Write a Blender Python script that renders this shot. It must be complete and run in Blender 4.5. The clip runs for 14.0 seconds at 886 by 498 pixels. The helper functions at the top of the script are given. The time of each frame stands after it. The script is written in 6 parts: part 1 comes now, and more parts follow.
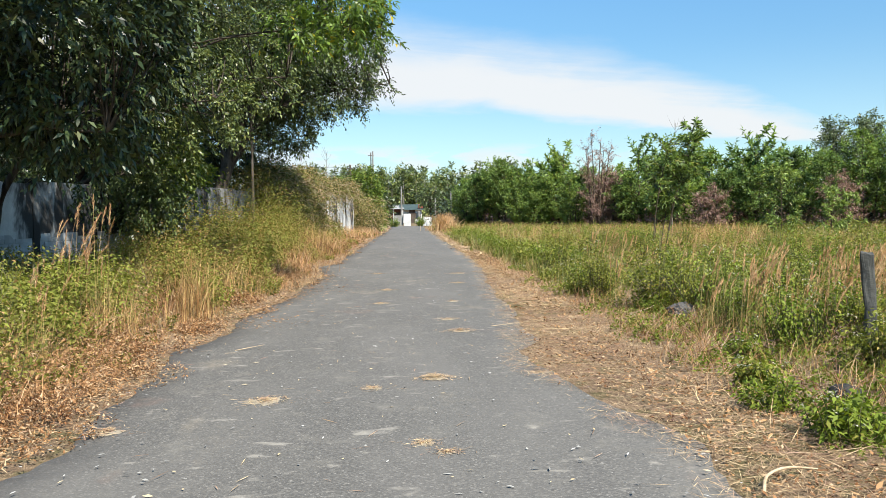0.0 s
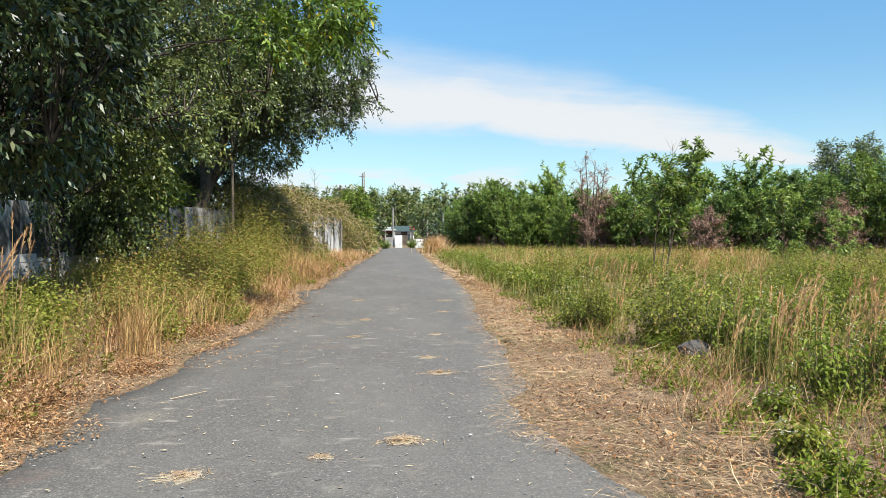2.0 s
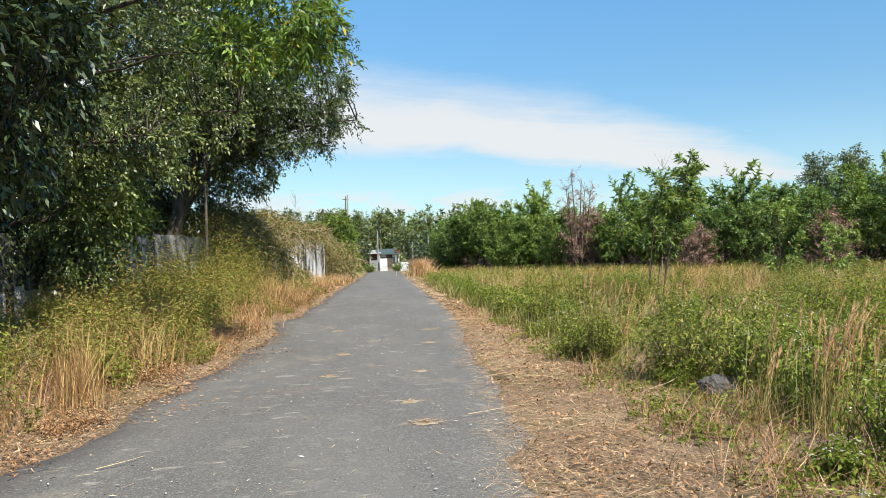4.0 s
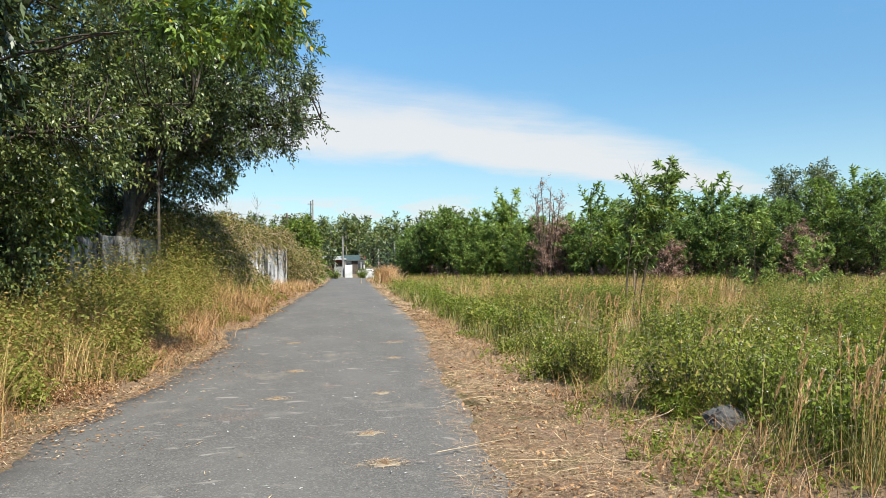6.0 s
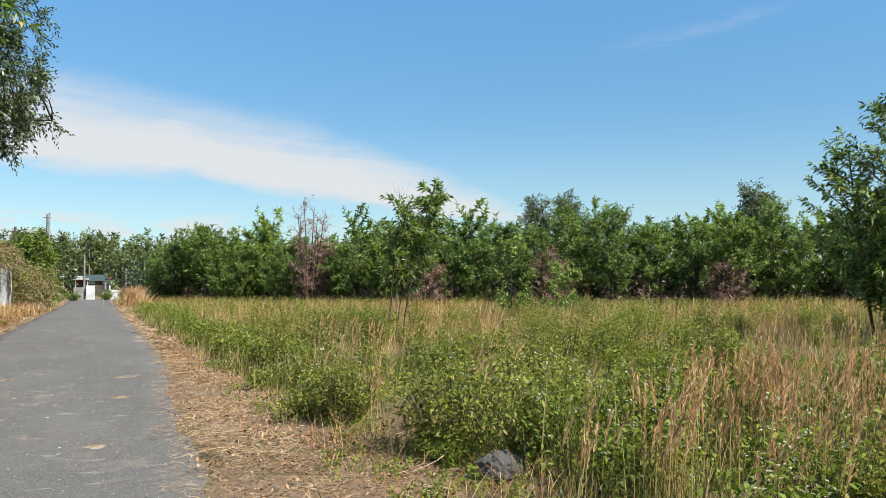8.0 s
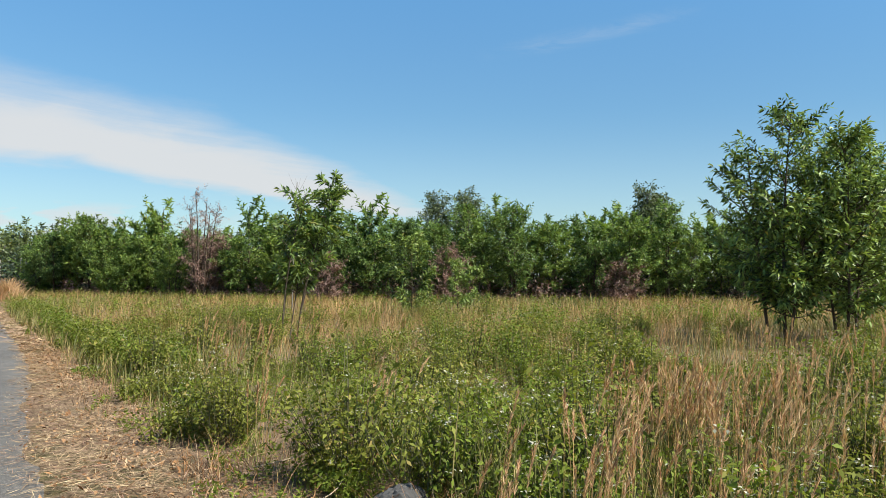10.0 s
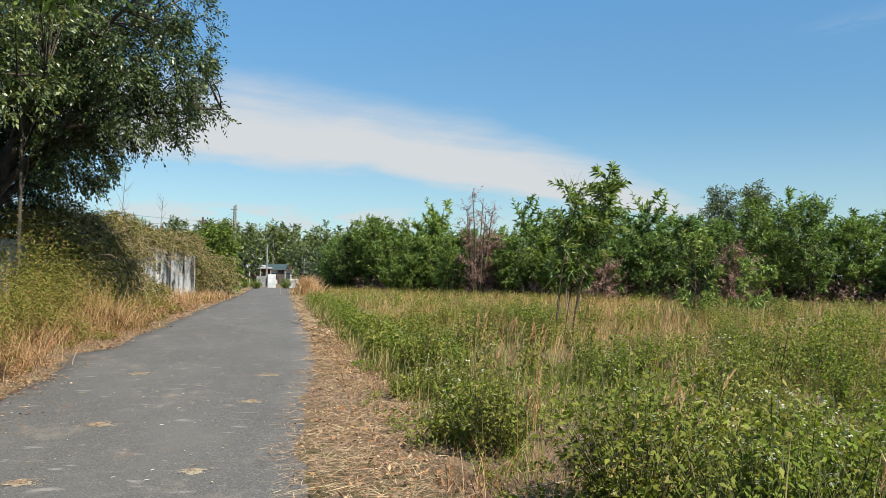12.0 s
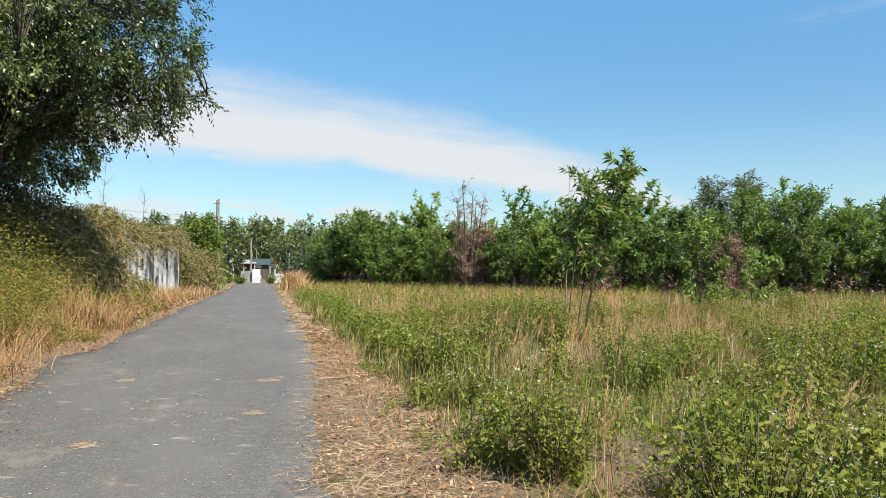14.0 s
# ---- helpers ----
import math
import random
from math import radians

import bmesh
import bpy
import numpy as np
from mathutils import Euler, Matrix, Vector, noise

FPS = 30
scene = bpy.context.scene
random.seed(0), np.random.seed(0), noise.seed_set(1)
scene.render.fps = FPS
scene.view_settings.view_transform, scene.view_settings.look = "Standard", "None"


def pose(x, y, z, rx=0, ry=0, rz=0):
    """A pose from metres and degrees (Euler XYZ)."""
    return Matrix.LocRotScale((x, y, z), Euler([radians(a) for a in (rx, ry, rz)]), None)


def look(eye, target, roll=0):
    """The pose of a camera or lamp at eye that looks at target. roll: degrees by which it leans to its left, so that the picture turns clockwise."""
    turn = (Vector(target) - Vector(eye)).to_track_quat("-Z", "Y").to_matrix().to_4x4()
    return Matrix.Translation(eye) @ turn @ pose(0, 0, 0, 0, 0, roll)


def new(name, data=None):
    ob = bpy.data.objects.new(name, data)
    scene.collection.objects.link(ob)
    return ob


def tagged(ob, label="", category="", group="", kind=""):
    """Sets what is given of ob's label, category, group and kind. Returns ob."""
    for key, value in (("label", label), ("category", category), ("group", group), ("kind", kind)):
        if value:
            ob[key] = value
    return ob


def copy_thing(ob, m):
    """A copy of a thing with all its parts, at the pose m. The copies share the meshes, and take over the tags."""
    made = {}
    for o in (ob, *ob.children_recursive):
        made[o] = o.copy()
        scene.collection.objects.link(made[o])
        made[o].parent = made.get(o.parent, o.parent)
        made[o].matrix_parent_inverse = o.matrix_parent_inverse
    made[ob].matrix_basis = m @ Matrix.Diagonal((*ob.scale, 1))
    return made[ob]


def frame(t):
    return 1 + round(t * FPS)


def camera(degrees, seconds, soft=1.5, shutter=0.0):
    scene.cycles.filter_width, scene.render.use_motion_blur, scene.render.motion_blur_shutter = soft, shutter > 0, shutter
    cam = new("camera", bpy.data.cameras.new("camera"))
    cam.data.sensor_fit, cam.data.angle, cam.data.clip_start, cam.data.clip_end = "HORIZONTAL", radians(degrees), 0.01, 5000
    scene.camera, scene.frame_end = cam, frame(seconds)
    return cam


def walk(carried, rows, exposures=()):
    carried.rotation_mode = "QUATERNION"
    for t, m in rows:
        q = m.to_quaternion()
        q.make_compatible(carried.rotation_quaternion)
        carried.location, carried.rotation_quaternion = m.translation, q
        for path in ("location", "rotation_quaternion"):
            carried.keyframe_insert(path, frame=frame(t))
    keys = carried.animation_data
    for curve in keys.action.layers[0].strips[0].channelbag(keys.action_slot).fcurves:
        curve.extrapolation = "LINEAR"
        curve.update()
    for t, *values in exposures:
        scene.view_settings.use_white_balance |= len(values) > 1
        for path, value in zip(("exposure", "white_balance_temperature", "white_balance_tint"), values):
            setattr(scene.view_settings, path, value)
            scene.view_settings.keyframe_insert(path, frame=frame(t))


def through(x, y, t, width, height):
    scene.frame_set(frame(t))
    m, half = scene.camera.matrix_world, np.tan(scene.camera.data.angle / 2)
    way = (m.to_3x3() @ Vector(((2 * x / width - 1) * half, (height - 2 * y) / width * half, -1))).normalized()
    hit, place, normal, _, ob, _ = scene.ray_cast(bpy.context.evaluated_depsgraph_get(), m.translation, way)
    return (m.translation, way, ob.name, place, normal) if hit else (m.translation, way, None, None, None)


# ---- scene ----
cam = camera(57.02, 14.0, soft=0.6)

# seconds, place, turn to the left of +y, tilt up, lean
PATH = [
    (0, 0.000, 0.000, 1.469, -3.16, -2.55, -0.76),
    (0.5, 0.068, 0.353, 1.500, -3.38, -1.95, -0.66),
    (1, 0.164, 0.658, 1.474, -3.17, -1.71, -0.80),
    (1.5, 0.247, 0.978, 1.471, -3.08, -1.68, -0.75),
    (2, 0.234, 1.326, 1.488, -3.65, -1.03, -0.38),
    (2.5, 0.282, 1.633, 1.467, -3.91, -0.61, -1.03),
    (3, 0.355, 1.945, 1.501, -3.58, -0.20, -1.47),
    (5.5, 0.341, 3.448, 1.530, -7.04, 0.90, -1.33),
    (6, 0.444, 3.752, 1.525, -7.04, 0.95, -0.73),
    (6.5, 0.517, 3.999, 1.529, -6.85, 0.97, -0.24),
    (7, 0.549, 4.308, 1.543, -7.95, 1.37, 0.46),
    (7.5, 0.600, 4.573, 1.538, -13.90, 1.79, -0.15),
    (8, 0.792, 4.871, 1.549, -23.56, 2.34, -0.28),
    (8.5, 0.841, 4.915, 1.591, -29.87, 2.16, -0.14),
    (11, 1.396, 6.159, 1.637, -30.66, 1.93, 0.33),
    (11.5, 1.464, 6.292, 1.571, -22.86, 1.82, 0.58),
    (12, 1.483, 6.591, 1.578, -11.56, 1.83, 0.84),
    (12.5, 1.316, 6.953, 1.554, -5.27, 1.72, 0.87),
    (13, 1.221, 7.232, 1.552, -5.62, 1.51, 0.67),
    (13.5, 1.221, 7.515, 1.599, -6.89, 1.62, 0.50),
    (14, 1.242, 7.730, 1.580, -12.78, 1.39, 0.40),
]


def heading(x, y, z, turn, tilt, lean):
    """The camera's pose from its place and its turn, tilt and lean in degrees."""
    a, b = radians(turn), radians(tilt)
    return look((x, y, z), (x - math.sin(a) * math.cos(b), y + math.cos(a) * math.cos(b), z + math.sin(b)), lean)


EXPOSURE = [(0, 1.10), (1.5, 1.06), (3, 1.02), (6.5, 0.98), (8.0, 0.89), (8.5, 0.81), (11.0, 0.80), (11.5, 0.70), (12.0, 0.72), (12.5, 0.88), (13.0, 0.98), (14.0, 0.95)]
walk(cam, [(t, heading(*row)) for t, *row in PATH], EXPOSURE)

# ---- light ----
SUN_TURN, SUN_UP = 147.0, 50.0  # the sun stands at this bearing from +y towards +x, and this high
sun_data = bpy.data.lights.new("sun", "SUN")
sun_data.energy, sun_data.angle, sun_data.color = 5.0, radians(0.55), (1.0, 0.95, 0.86)
sun_ob = new("sun", sun_data)
sun_way = Vector((math.sin(radians(SUN_TURN)) * math.cos(radians(SUN_UP)),
                  math.cos(radians(SUN_TURN)) * math.cos(radians(SUN_UP)), math.sin(radians(SUN_UP))))
sun_ob.matrix_world = look(sun_way * 60, (0, 0, 0))


class Nodes:
    """Short calls for building a node tree."""

    def __init__(self, tree):
        self.tree = tree
        tree.nodes.clear()

    def node(self, kind):
        return self.tree.nodes.new(kind)

    def put(self, socket, value):
        if isinstance(value, bpy.types.NodeSocket):
            self.tree.links.new(value, socket)
        elif isinstance(value, tuple) and len(value) == 3 and socket.type == "RGBA":
            socket.default_value = (*value, 1)
        else:
            socket.default_value = value

    def math(self, op, a, b=0.0, c=None, clamp=False):
        n = self.node("ShaderNodeMath")
        n.operation, n.use_clamp = op, clamp
        self.put(n.inputs[0], a)
        self.put(n.inputs[1], b)
        if c is not None:
            self.put(n.inputs[2], c)
        return n.outputs[0]

    def mix(self, fac, a, b, blend="MIX"):
        n = self.node("ShaderNodeMix")
        n.data_type, n.blend_type = "RGBA", blend
        self.put(n.inputs[0], fac)
        self.put(n.inputs[6], a)
        self.put(n.inputs[7], b)
        return n.outputs[2]

    def noise(self, scale, vector=None, detail=3.0, rough=0.55, distort=0.0):
        n = self.node("ShaderNodeTexNoise")
        n.inputs["Scale"].default_value, n.inputs["Detail"].default_value = scale, detail
        n.inputs["Roughness"].default_value, n.inputs["Distortion"].default_value = rough, distort
        if vector is not None:
            self.put(n.inputs["Vector"], vector)
        return n.outputs[0]

    def step(self, value, low, high, to_low=0.0, to_high=1.0):
        n = self.node("ShaderNodeMapRange")
        n.interpolation_type = "SMOOTHSTEP"
        for k, v in enumerate((value, low, high, to_low, to_high)):
            self.put(n.inputs[k], v)
        return n.outputs[0]

    def ramp(self, fac, *stops):
        n = self.node("ShaderNodeValToRGB")
        els = n.color_ramp.elements
        while len(els) < len(stops):
            els.new(0.5)
        for el, (at, colour) in zip(els, stops):
            el.position, el.color = at, (*colour, 1)
        self.put(n.inputs[0], fac)
        return n.outputs[0]

    def place(self, stretch=(1, 1, 1)):
        n = self.node("ShaderNodeMapping")
        n.inputs["Scale"].default_value = stretch
        self.tree.links.new(self.node("ShaderNodeNewGeometry").outputs["Position"], n.inputs["Vector"])
        return n.outputs[0]

    def bump(self, height, strength, distance):
        n = self.node("ShaderNodeBump")
        n.inputs["Strength"].default_value, n.inputs["Distance"].default_value = strength, distance
        self.put(n.inputs["Height"], height)
        return n.outputs[0]


def build_world():
    """Clear daylight sky with one long bank of thin cloud, low cumulus and a wisp."""
    world = bpy.data.worlds.new("sky")
    scene.world = world
    world.use_nodes = True
    n = Nodes(world.node_tree)
    sky = n.node("ShaderNodeTexSky")
    sky.sky_type, sky.sun_disc = "NISHITA", False
    sky.sun_elevation, sky.sun_rotation = radians(SUN_UP), radians(SUN_TURN)
    sky.air_density, sky.dust_density, sky.ozone_density = SKY_AIR, SKY_DUST, SKY_OZONE
    way = n.node("ShaderNodeTexCoord").outputs["Generated"]
    xyz = n.node("ShaderNodeSeparateXYZ")
    n.put(xyz.inputs[0], way)
    turn = n.math("MULTIPLY", n.math("ARCTAN2", xyz.outputs[0], xyz.outputs[1]), 57.2958)
    rise = n.math("MULTIPLY", n.math("ARCSINE", xyz.outputs[2]), 57.2958)
    flat = n.node("ShaderNodeCombineXYZ")
    n.put(flat.inputs[0], n.math("MULTIPLY", turn, 0.05))
    n.put(flat.inputs[1], n.math("MULTIPLY", rise, 0.2))
    plane = flat.outputs[0]
    strand = n.node("ShaderNodeCombineXYZ")
    n.put(strand.inputs[0], n.math("MULTIPLY", turn, 0.03))
    n.put(strand.inputs[1], n.math("ADD", n.math("MULTIPLY", rise, 0.55), n.math("MULTIPLY", turn, 0.06)))
    billow = n.noise(2.2, plane, 5, 0.55, 0.4)
    wisp = n.noise(5.0, plane, 6, 0.6, 0.8)
    # the bank: long and level, thinning and sinking towards the right; crisp below, fading out above
    along = n.math("DIVIDE", n.math("ADD", turn, 30.0), 70.0, clamp=True)
    edges = n.node("ShaderNodeSeparateColor")
    n.put(edges.inputs[0], n.ramp(along, *(((a + 30) / 70, (low / 20, high / 20, 0)) for a, low, high in BANK)))
    low_edge, high_edge = (n.math("MULTIPLY", edges.outputs[k], 20.0) for k in (0, 1))
    drift = n.math("ADD", n.math("MULTIPLY", n.math("SUBTRACT", billow, 0.5), 2.4), n.math("MULTIPLY", n.math("SUBTRACT", wisp, 0.5), 0.8))
    above = n.math("DIVIDE", n.math("SUBTRACT", n.math("ADD", rise, drift), low_edge), n.math("ADD", n.math("SUBTRACT", high_edge, low_edge), 0.3))
    streaks = n.noise(3.0, strand.outputs[0], 5, 0.6, 0.5)
    over = n.step(above, 1.15, 0.42)
    over = n.math("MULTIPLY", over, n.step(n.math("ADD", streaks, n.math("MULTIPLY", n.step(above, 0.75, 0.2), 0.5)), 0.3, 0.65, 0.72, 1.0))
    bank = n.math("MULTIPLY", n.math("MULTIPLY", n.step(above, -0.08, 0.2), over), n.step(turn, 33.0, 26.0, 0.0, 0.96))
    # low cumulus and a pale haze near the horizon
    low = n.math("MULTIPLY", n.step(n.noise(4.2, plane, 5, 0.5), 0.40, 0.56), n.step(n.math("ABSOLUTE", n.math("SUBTRACT", rise, 2.9)), 2.4, 1.0))
    low = n.math("MULTIPLY", low, n.step(turn, 24.0, 8.0, 0.0, 0.75))
    haze = n.step(rise, 12.0, 0.0, 0.0, 0.30)
    # a faint streak high on the right
    streak = n.math("SUBTRACT", rise, n.math("ADD", n.math("MULTIPLY", n.math("SUBTRACT", turn, 40.0), 0.16), 16.4))
    streak = n.math("MULTIPLY", n.step(n.math("ABSOLUTE", streak), 0.9, 0.0), n.step(n.math("ABSOLUTE", n.math("SUBTRACT", turn, 41.0)), 9.0, 2.0))
    streak = n.math("MULTIPLY", streak, n.step(wisp, 0.35, 0.75, 0.0, 0.16))
    cover = n.math("MAXIMUM", n.math("MAXIMUM", bank, low), n.math("MAXIMUM", streak, haze))
    clear = n.mix(1.0, sky.outputs[0], SKY_TINT, "MULTIPLY")
    clear = n.mix(n.step(rise, 7.0, 30.0), clear, n.mix(1.0, clear, SKY_HIGH, "MULTIPLY"))
    colour = n.mix(cover, clear, CLOUD)
    back = n.node("ShaderNodeBackground")
    back.inputs["Strength"].default_value = SKY_STRENGTH
    n.put(back.inputs["Color"], colour)
    n.tree.links.new(back.outputs[0], n.node("ShaderNodeOutputWorld").inputs[0])


# bearing, lower and upper edge of the cloud bank in degrees
BANK = ((-20, 7.6, 14.5), (-6.6, 7.3, 13.6), (5.9, 6.8, 12.2), (15, 5.7, 10.6), (19.4, 4.9, 8.9), (26.7, 4.0, 6.2), (31, 3.8, 4.6))
SKY_STRENGTH, SKY_AIR, SKY_DUST, SKY_OZONE = 0.067, 1.0, 0.3, 2.0
CLOUD, SKY_TINT, SKY_HIGH = (6.2, 6.4, 6.55), (0.755, 1.03, 1.12), (1.16, 1.48, 1.55)
build_world()


# ---- materials ----
def material(name):
    m = bpy.data.materials.new(name)
    m.use_nodes = True
    return m, Nodes(m.node_tree)


def finish(n, colour, rough=0.8, normal=None, spec=0.3, metal=0.0):
    shader = n.node("ShaderNodeBsdfPrincipled")
    n.put(shader.inputs["Base Color"], colour)
    n.put(shader.inputs["Roughness"], rough)
    shader.inputs["Specular IOR Level"].default_value, shader.inputs["Metallic"].default_value = spec, metal
    if normal is not None:
        n.put(shader.inputs["Normal"], normal)
    n.tree.links.new(shader.outputs[0], n.node("ShaderNodeOutputMaterial").inputs[0])
    return shader




def leaf_material(name, dark, mid, light, odd, odd_share=0.06, through=0.3, rough=0.45, patch=0.7, spec=0.35, each=False):
    """Leaves: each one of its own shade, clumps varying, light shining through. each: trees differ in tint."""
    m, n = material(name)
    dark, mid, light, odd = (tuple(c * k for c in tone) for tone, k in ((dark, 0.55), (mid, 0.84), (light, 1.0), (odd, 0.84)))
    island = n.node("ShaderNodeNewGeometry").outputs["Random Per Island"]
    base = n.ramp(island, (0.0, dark), (0.14, dark), (0.5, mid), (1.0 - odd_share - 0.01, light), (1.0 - odd_share, odd))
    patches = n.noise(patch, n.place(), 2)
    base = n.mix(n.step(patches, 0.35, 0.7, 0.0, 0.3), base, light)
    if each:
        tint = n.ramp(n.node("ShaderNodeObjectInfo").outputs["Random"], (0.0, (0.66, 0.72, 0.82)), (0.45, (0.95, 0.97, 0.95)), (1.0, (1.2, 1.12, 0.85)))
        base = n.mix(1.0, base, tint, "MULTIPLY")
    shader = n.node("ShaderNodeBsdfPrincipled")
    n.put(shader.inputs["Base Color"], base)
    shader.inputs["Roughness"].default_value, shader.inputs["Specular IOR Level"].default_value = rough, spec
    glow = n.node("ShaderNodeBsdfTranslucent")
    n.put(glow.inputs["Color"], n.mix(1.0, base, (1.5, 1.5, 0.7), "MULTIPLY"))
    both = n.node("ShaderNodeMixShader")
    both.inputs[0].default_value = through * 0.75
    n.tree.links.new(shader.outputs[0], both.inputs[1])
    n.tree.links.new(glow.outputs[0], both.inputs[2])
    n.tree.links.new(both.outputs[0], n.node("ShaderNodeOutputMaterial").inputs[0])
    return m


def bark_material(name, dark, light, scale=9.0):
    m, n = material(name)
    grain = n.noise(scale, n.place((1, 1, 0.25)), 5, 0.65)
    blot = n.noise(1.7, n.place(), 3)
    colour = n.mix(n.step(grain, 0.3, 0.75), dark, light)
    colour = n.mix(n.step(blot, 0.55, 0.8, 0.0, 0.35), colour, (0.24, 0.22, 0.19))
    finish(n, colour, 0.9, n.bump(grain, 0.7, 0.03), 0.2)
    return m


def asphalt_material():
    """Old grey asphalt: fine grit, pale scuffs lying across, dust, darker tyre tracks and reddish earth towards the verge."""
    m, n = material("worn_asphalt")
    pos = n.place()
    grit = n.node("ShaderNodeTexVoronoi")
    grit.inputs["Scale"].default_value = 95.0
    n.put(grit.inputs["Vector"], pos)
    stone = n.node("ShaderNodeSeparateColor")
    n.put(stone.inputs[0], grit.outputs["Color"])
    speck = n.ramp(stone.outputs[0], (0.0, (0.066, 0.064, 0.061)), (0.5, (0.092, 0.089, 0.084)), (0.93, (0.130, 0.125, 0.116)), (1.0, (0.215, 0.205, 0.19)))
    wide, blotch = n.noise(0.55, n.place((1.0, 0.35, 1)), 4, 0.6), n.noise(2.6, pos, 5, 0.65)
    fine = n.noise(38.0, pos, 3, 0.7)
    colour = n.mix(n.step(wide, 0.40, 0.64, 0.0, 0.5), speck, (0.134, 0.129, 0.121))
    colour = n.mix(n.step(n.noise(0.9, n.place((1.0, 0.22, 1)), 3, 0.5), 0.55, 0.75, 0.0, 0.4), colour, (0.078, 0.076, 0.076))
    colour = n.mix(n.step(blotch, 0.54, 0.74, 0.0, 0.45), colour, (0.180, 0.170, 0.150))
    colour = n.mix(n.step(fine, 0.25, 0.42, 0.22, 0.0), colour, (0.07, 0.07, 0.07))
    scuff = n.noise(3.1, n.place((0.9, 1.9, 1)), 3, 0.55, 0.4)
    colour = n.mix(n.step(scuff, 0.62, 0.74, 0.0, 0.5), colour, (0.33, 0.31, 0.275))
    dust = n.noise(0.9, n.place((1.0, 0.5, 1)), 6, 0.7)
    colour = n.mix(n.step(dust, 0.56, 0.74, 0.0, 0.5), colour, (0.26, 0.225, 0.175))
    earth = n.noise(0.8, n.place((1.0, 0.7, 1.3)), 5, 0.65)
    colour = n.mix(n.step(earth, 0.60, 0.72, 0.0, 0.35), colour, (0.19, 0.125, 0.10))
    colour = n.mix(1.0, colour, (1.03, 0.99, 0.925), "MULTIPLY")
    height = n.math("ADD", n.math("MULTIPLY", grit.outputs["Distance"], -0.6), n.math("MULTIPLY", blotch, 0.6))
    finish(n, colour, n.step(fine, 0.3, 0.7, 0.78, 0.93), n.bump(height, 0.35, 0.006), 0.3)
    return m


def ground_material():
    m, n = material("dry_soil_and_litter")
    pos = n.place()
    fine, mid, wide = n.noise(28.0, pos, 6, 0.75), n.noise(4.0, pos, 5, 0.65), n.noise(0.22, pos, 4)
    fibre = n.noise(40.0, n.place((1.0, 0.16, 1.0)), 4, 0.7, 1.2)
    soil = n.ramp(fine, (0.25, (0.075, 0.05, 0.032)), (0.5, (0.20, 0.135, 0.085)), (0.75, (0.36, 0.255, 0.16)))
    soil = n.mix(n.step(fibre, 0.52, 0.7, 0.0, 0.6), soil, (0.48, 0.36, 0.22))
    green = n.ramp(fine, (0.3, (0.03, 0.045, 0.012)), (0.7, (0.12, 0.14, 0.045)))
    cover = n.math("ADD", n.math("MULTIPLY", mid, 0.5), n.math("MULTIPLY", wide, 0.5))
    colour = n.mix(n.step(cover, 0.46, 0.6, 0.0, 0.6), soil, green)
    finish(n, colour, 0.95, n.bump(n.math("ADD", fine, mid), 0.8, 0.05), 0.1)
    return m


def plaster_material(name, black, tone=1.0):
    """Old cement render: grey, blotched, with dark streaks that run down. black: how far the stains have spread."""
    m, n = material(name)
    pos = n.place()
    blot, fine = n.noise(1.3, pos, 6, 0.65), n.noise(22.0, pos, 4, 0.7)
    runs = n.noise(1.1, n.place((1.0, 1.0, 0.5)), 5, 0.62, 0.5)
    colour = n.ramp(blot, (0.25, (0.20 * tone, 0.195 * tone, 0.18 * tone)), (0.5, (0.38 * tone, 0.37 * tone, 0.35 * tone)), (0.75, (0.52 * tone, 0.51 * tone, 0.48 * tone)))
    colour = n.mix(n.step(runs, 0.55 - black, 0.70 - black, 0.0, 0.95), colour, (0.022, 0.021, 0.020))
    colour = n.mix(n.step(fine, 0.62, 0.8, 0.0, 0.4), colour, (0.16, 0.15, 0.12))
    finish(n, colour, 0.95, n.bump(n.math("ADD", fine, blot), 0.5, 0.02), 0.15)
    return m


def plain_material(name, colour, rough=0.7, vary=0.3, scale=6.0, spec=0.3, metal=0.0, bump=0.2):
    m, n = material(name)
    grain, wide = n.noise(scale * 6, n.place(), 4, 0.7), n.noise(scale * 0.3, n.place(), 4, 0.6)
    dark = tuple(c * (1 - vary) for c in colour)
    tone = n.mix(n.step(wide, 0.3, 0.7), dark, colour)
    tone = n.mix(n.step(grain, 0.55, 0.75, 0.0, vary), tone, tuple(c * 0.5 for c in colour))
    finish(n, tone, rough, n.bump(grain, bump, 0.01), spec, metal)
    return m


ASPHALT, GROUND = asphalt_material(), ground_material()
PLASTER, PLASTER_BLACK = plaster_material("stained_cement_render", 0.12, 0.62), plaster_material("blackened_cement_render", 0.14, 1.05)
PLASTER_WHITE = plaster_material("whitewashed_cement_render", 0.085, 1.35)
BLOCK = plain_material("cement_block", (0.40, 0.395, 0.38), 0.95, 0.45, 5.0, 0.15)
CONCRETE = plain_material("weathered_concrete", (0.30, 0.29, 0.265), 0.92, 0.5, 4.0, 0.2, bump=0.5)
POST_CONCRETE = plain_material("mossy_dark_concrete", (0.15, 0.147, 0.13), 0.95, 0.7, 5.0, 0.15, bump=0.9)
ROCK = plain_material("dark_rough_stone", (0.105, 0.103, 0.098), 0.9, 0.6, 3.0, 0.25, bump=0.9)
# darker stone: the shade of overhanging weeds is put into its colour
ROCK_SHADED = plain_material("shade_darkened_stone", (0.05, 0.05, 0.046), 0.9, 0.6, 3.0, 0.2, bump=0.9)
WHITE_PAINT = plain_material("dirty_white_paint", (0.62, 0.61, 0.58), 0.7, 0.35, 3.0)
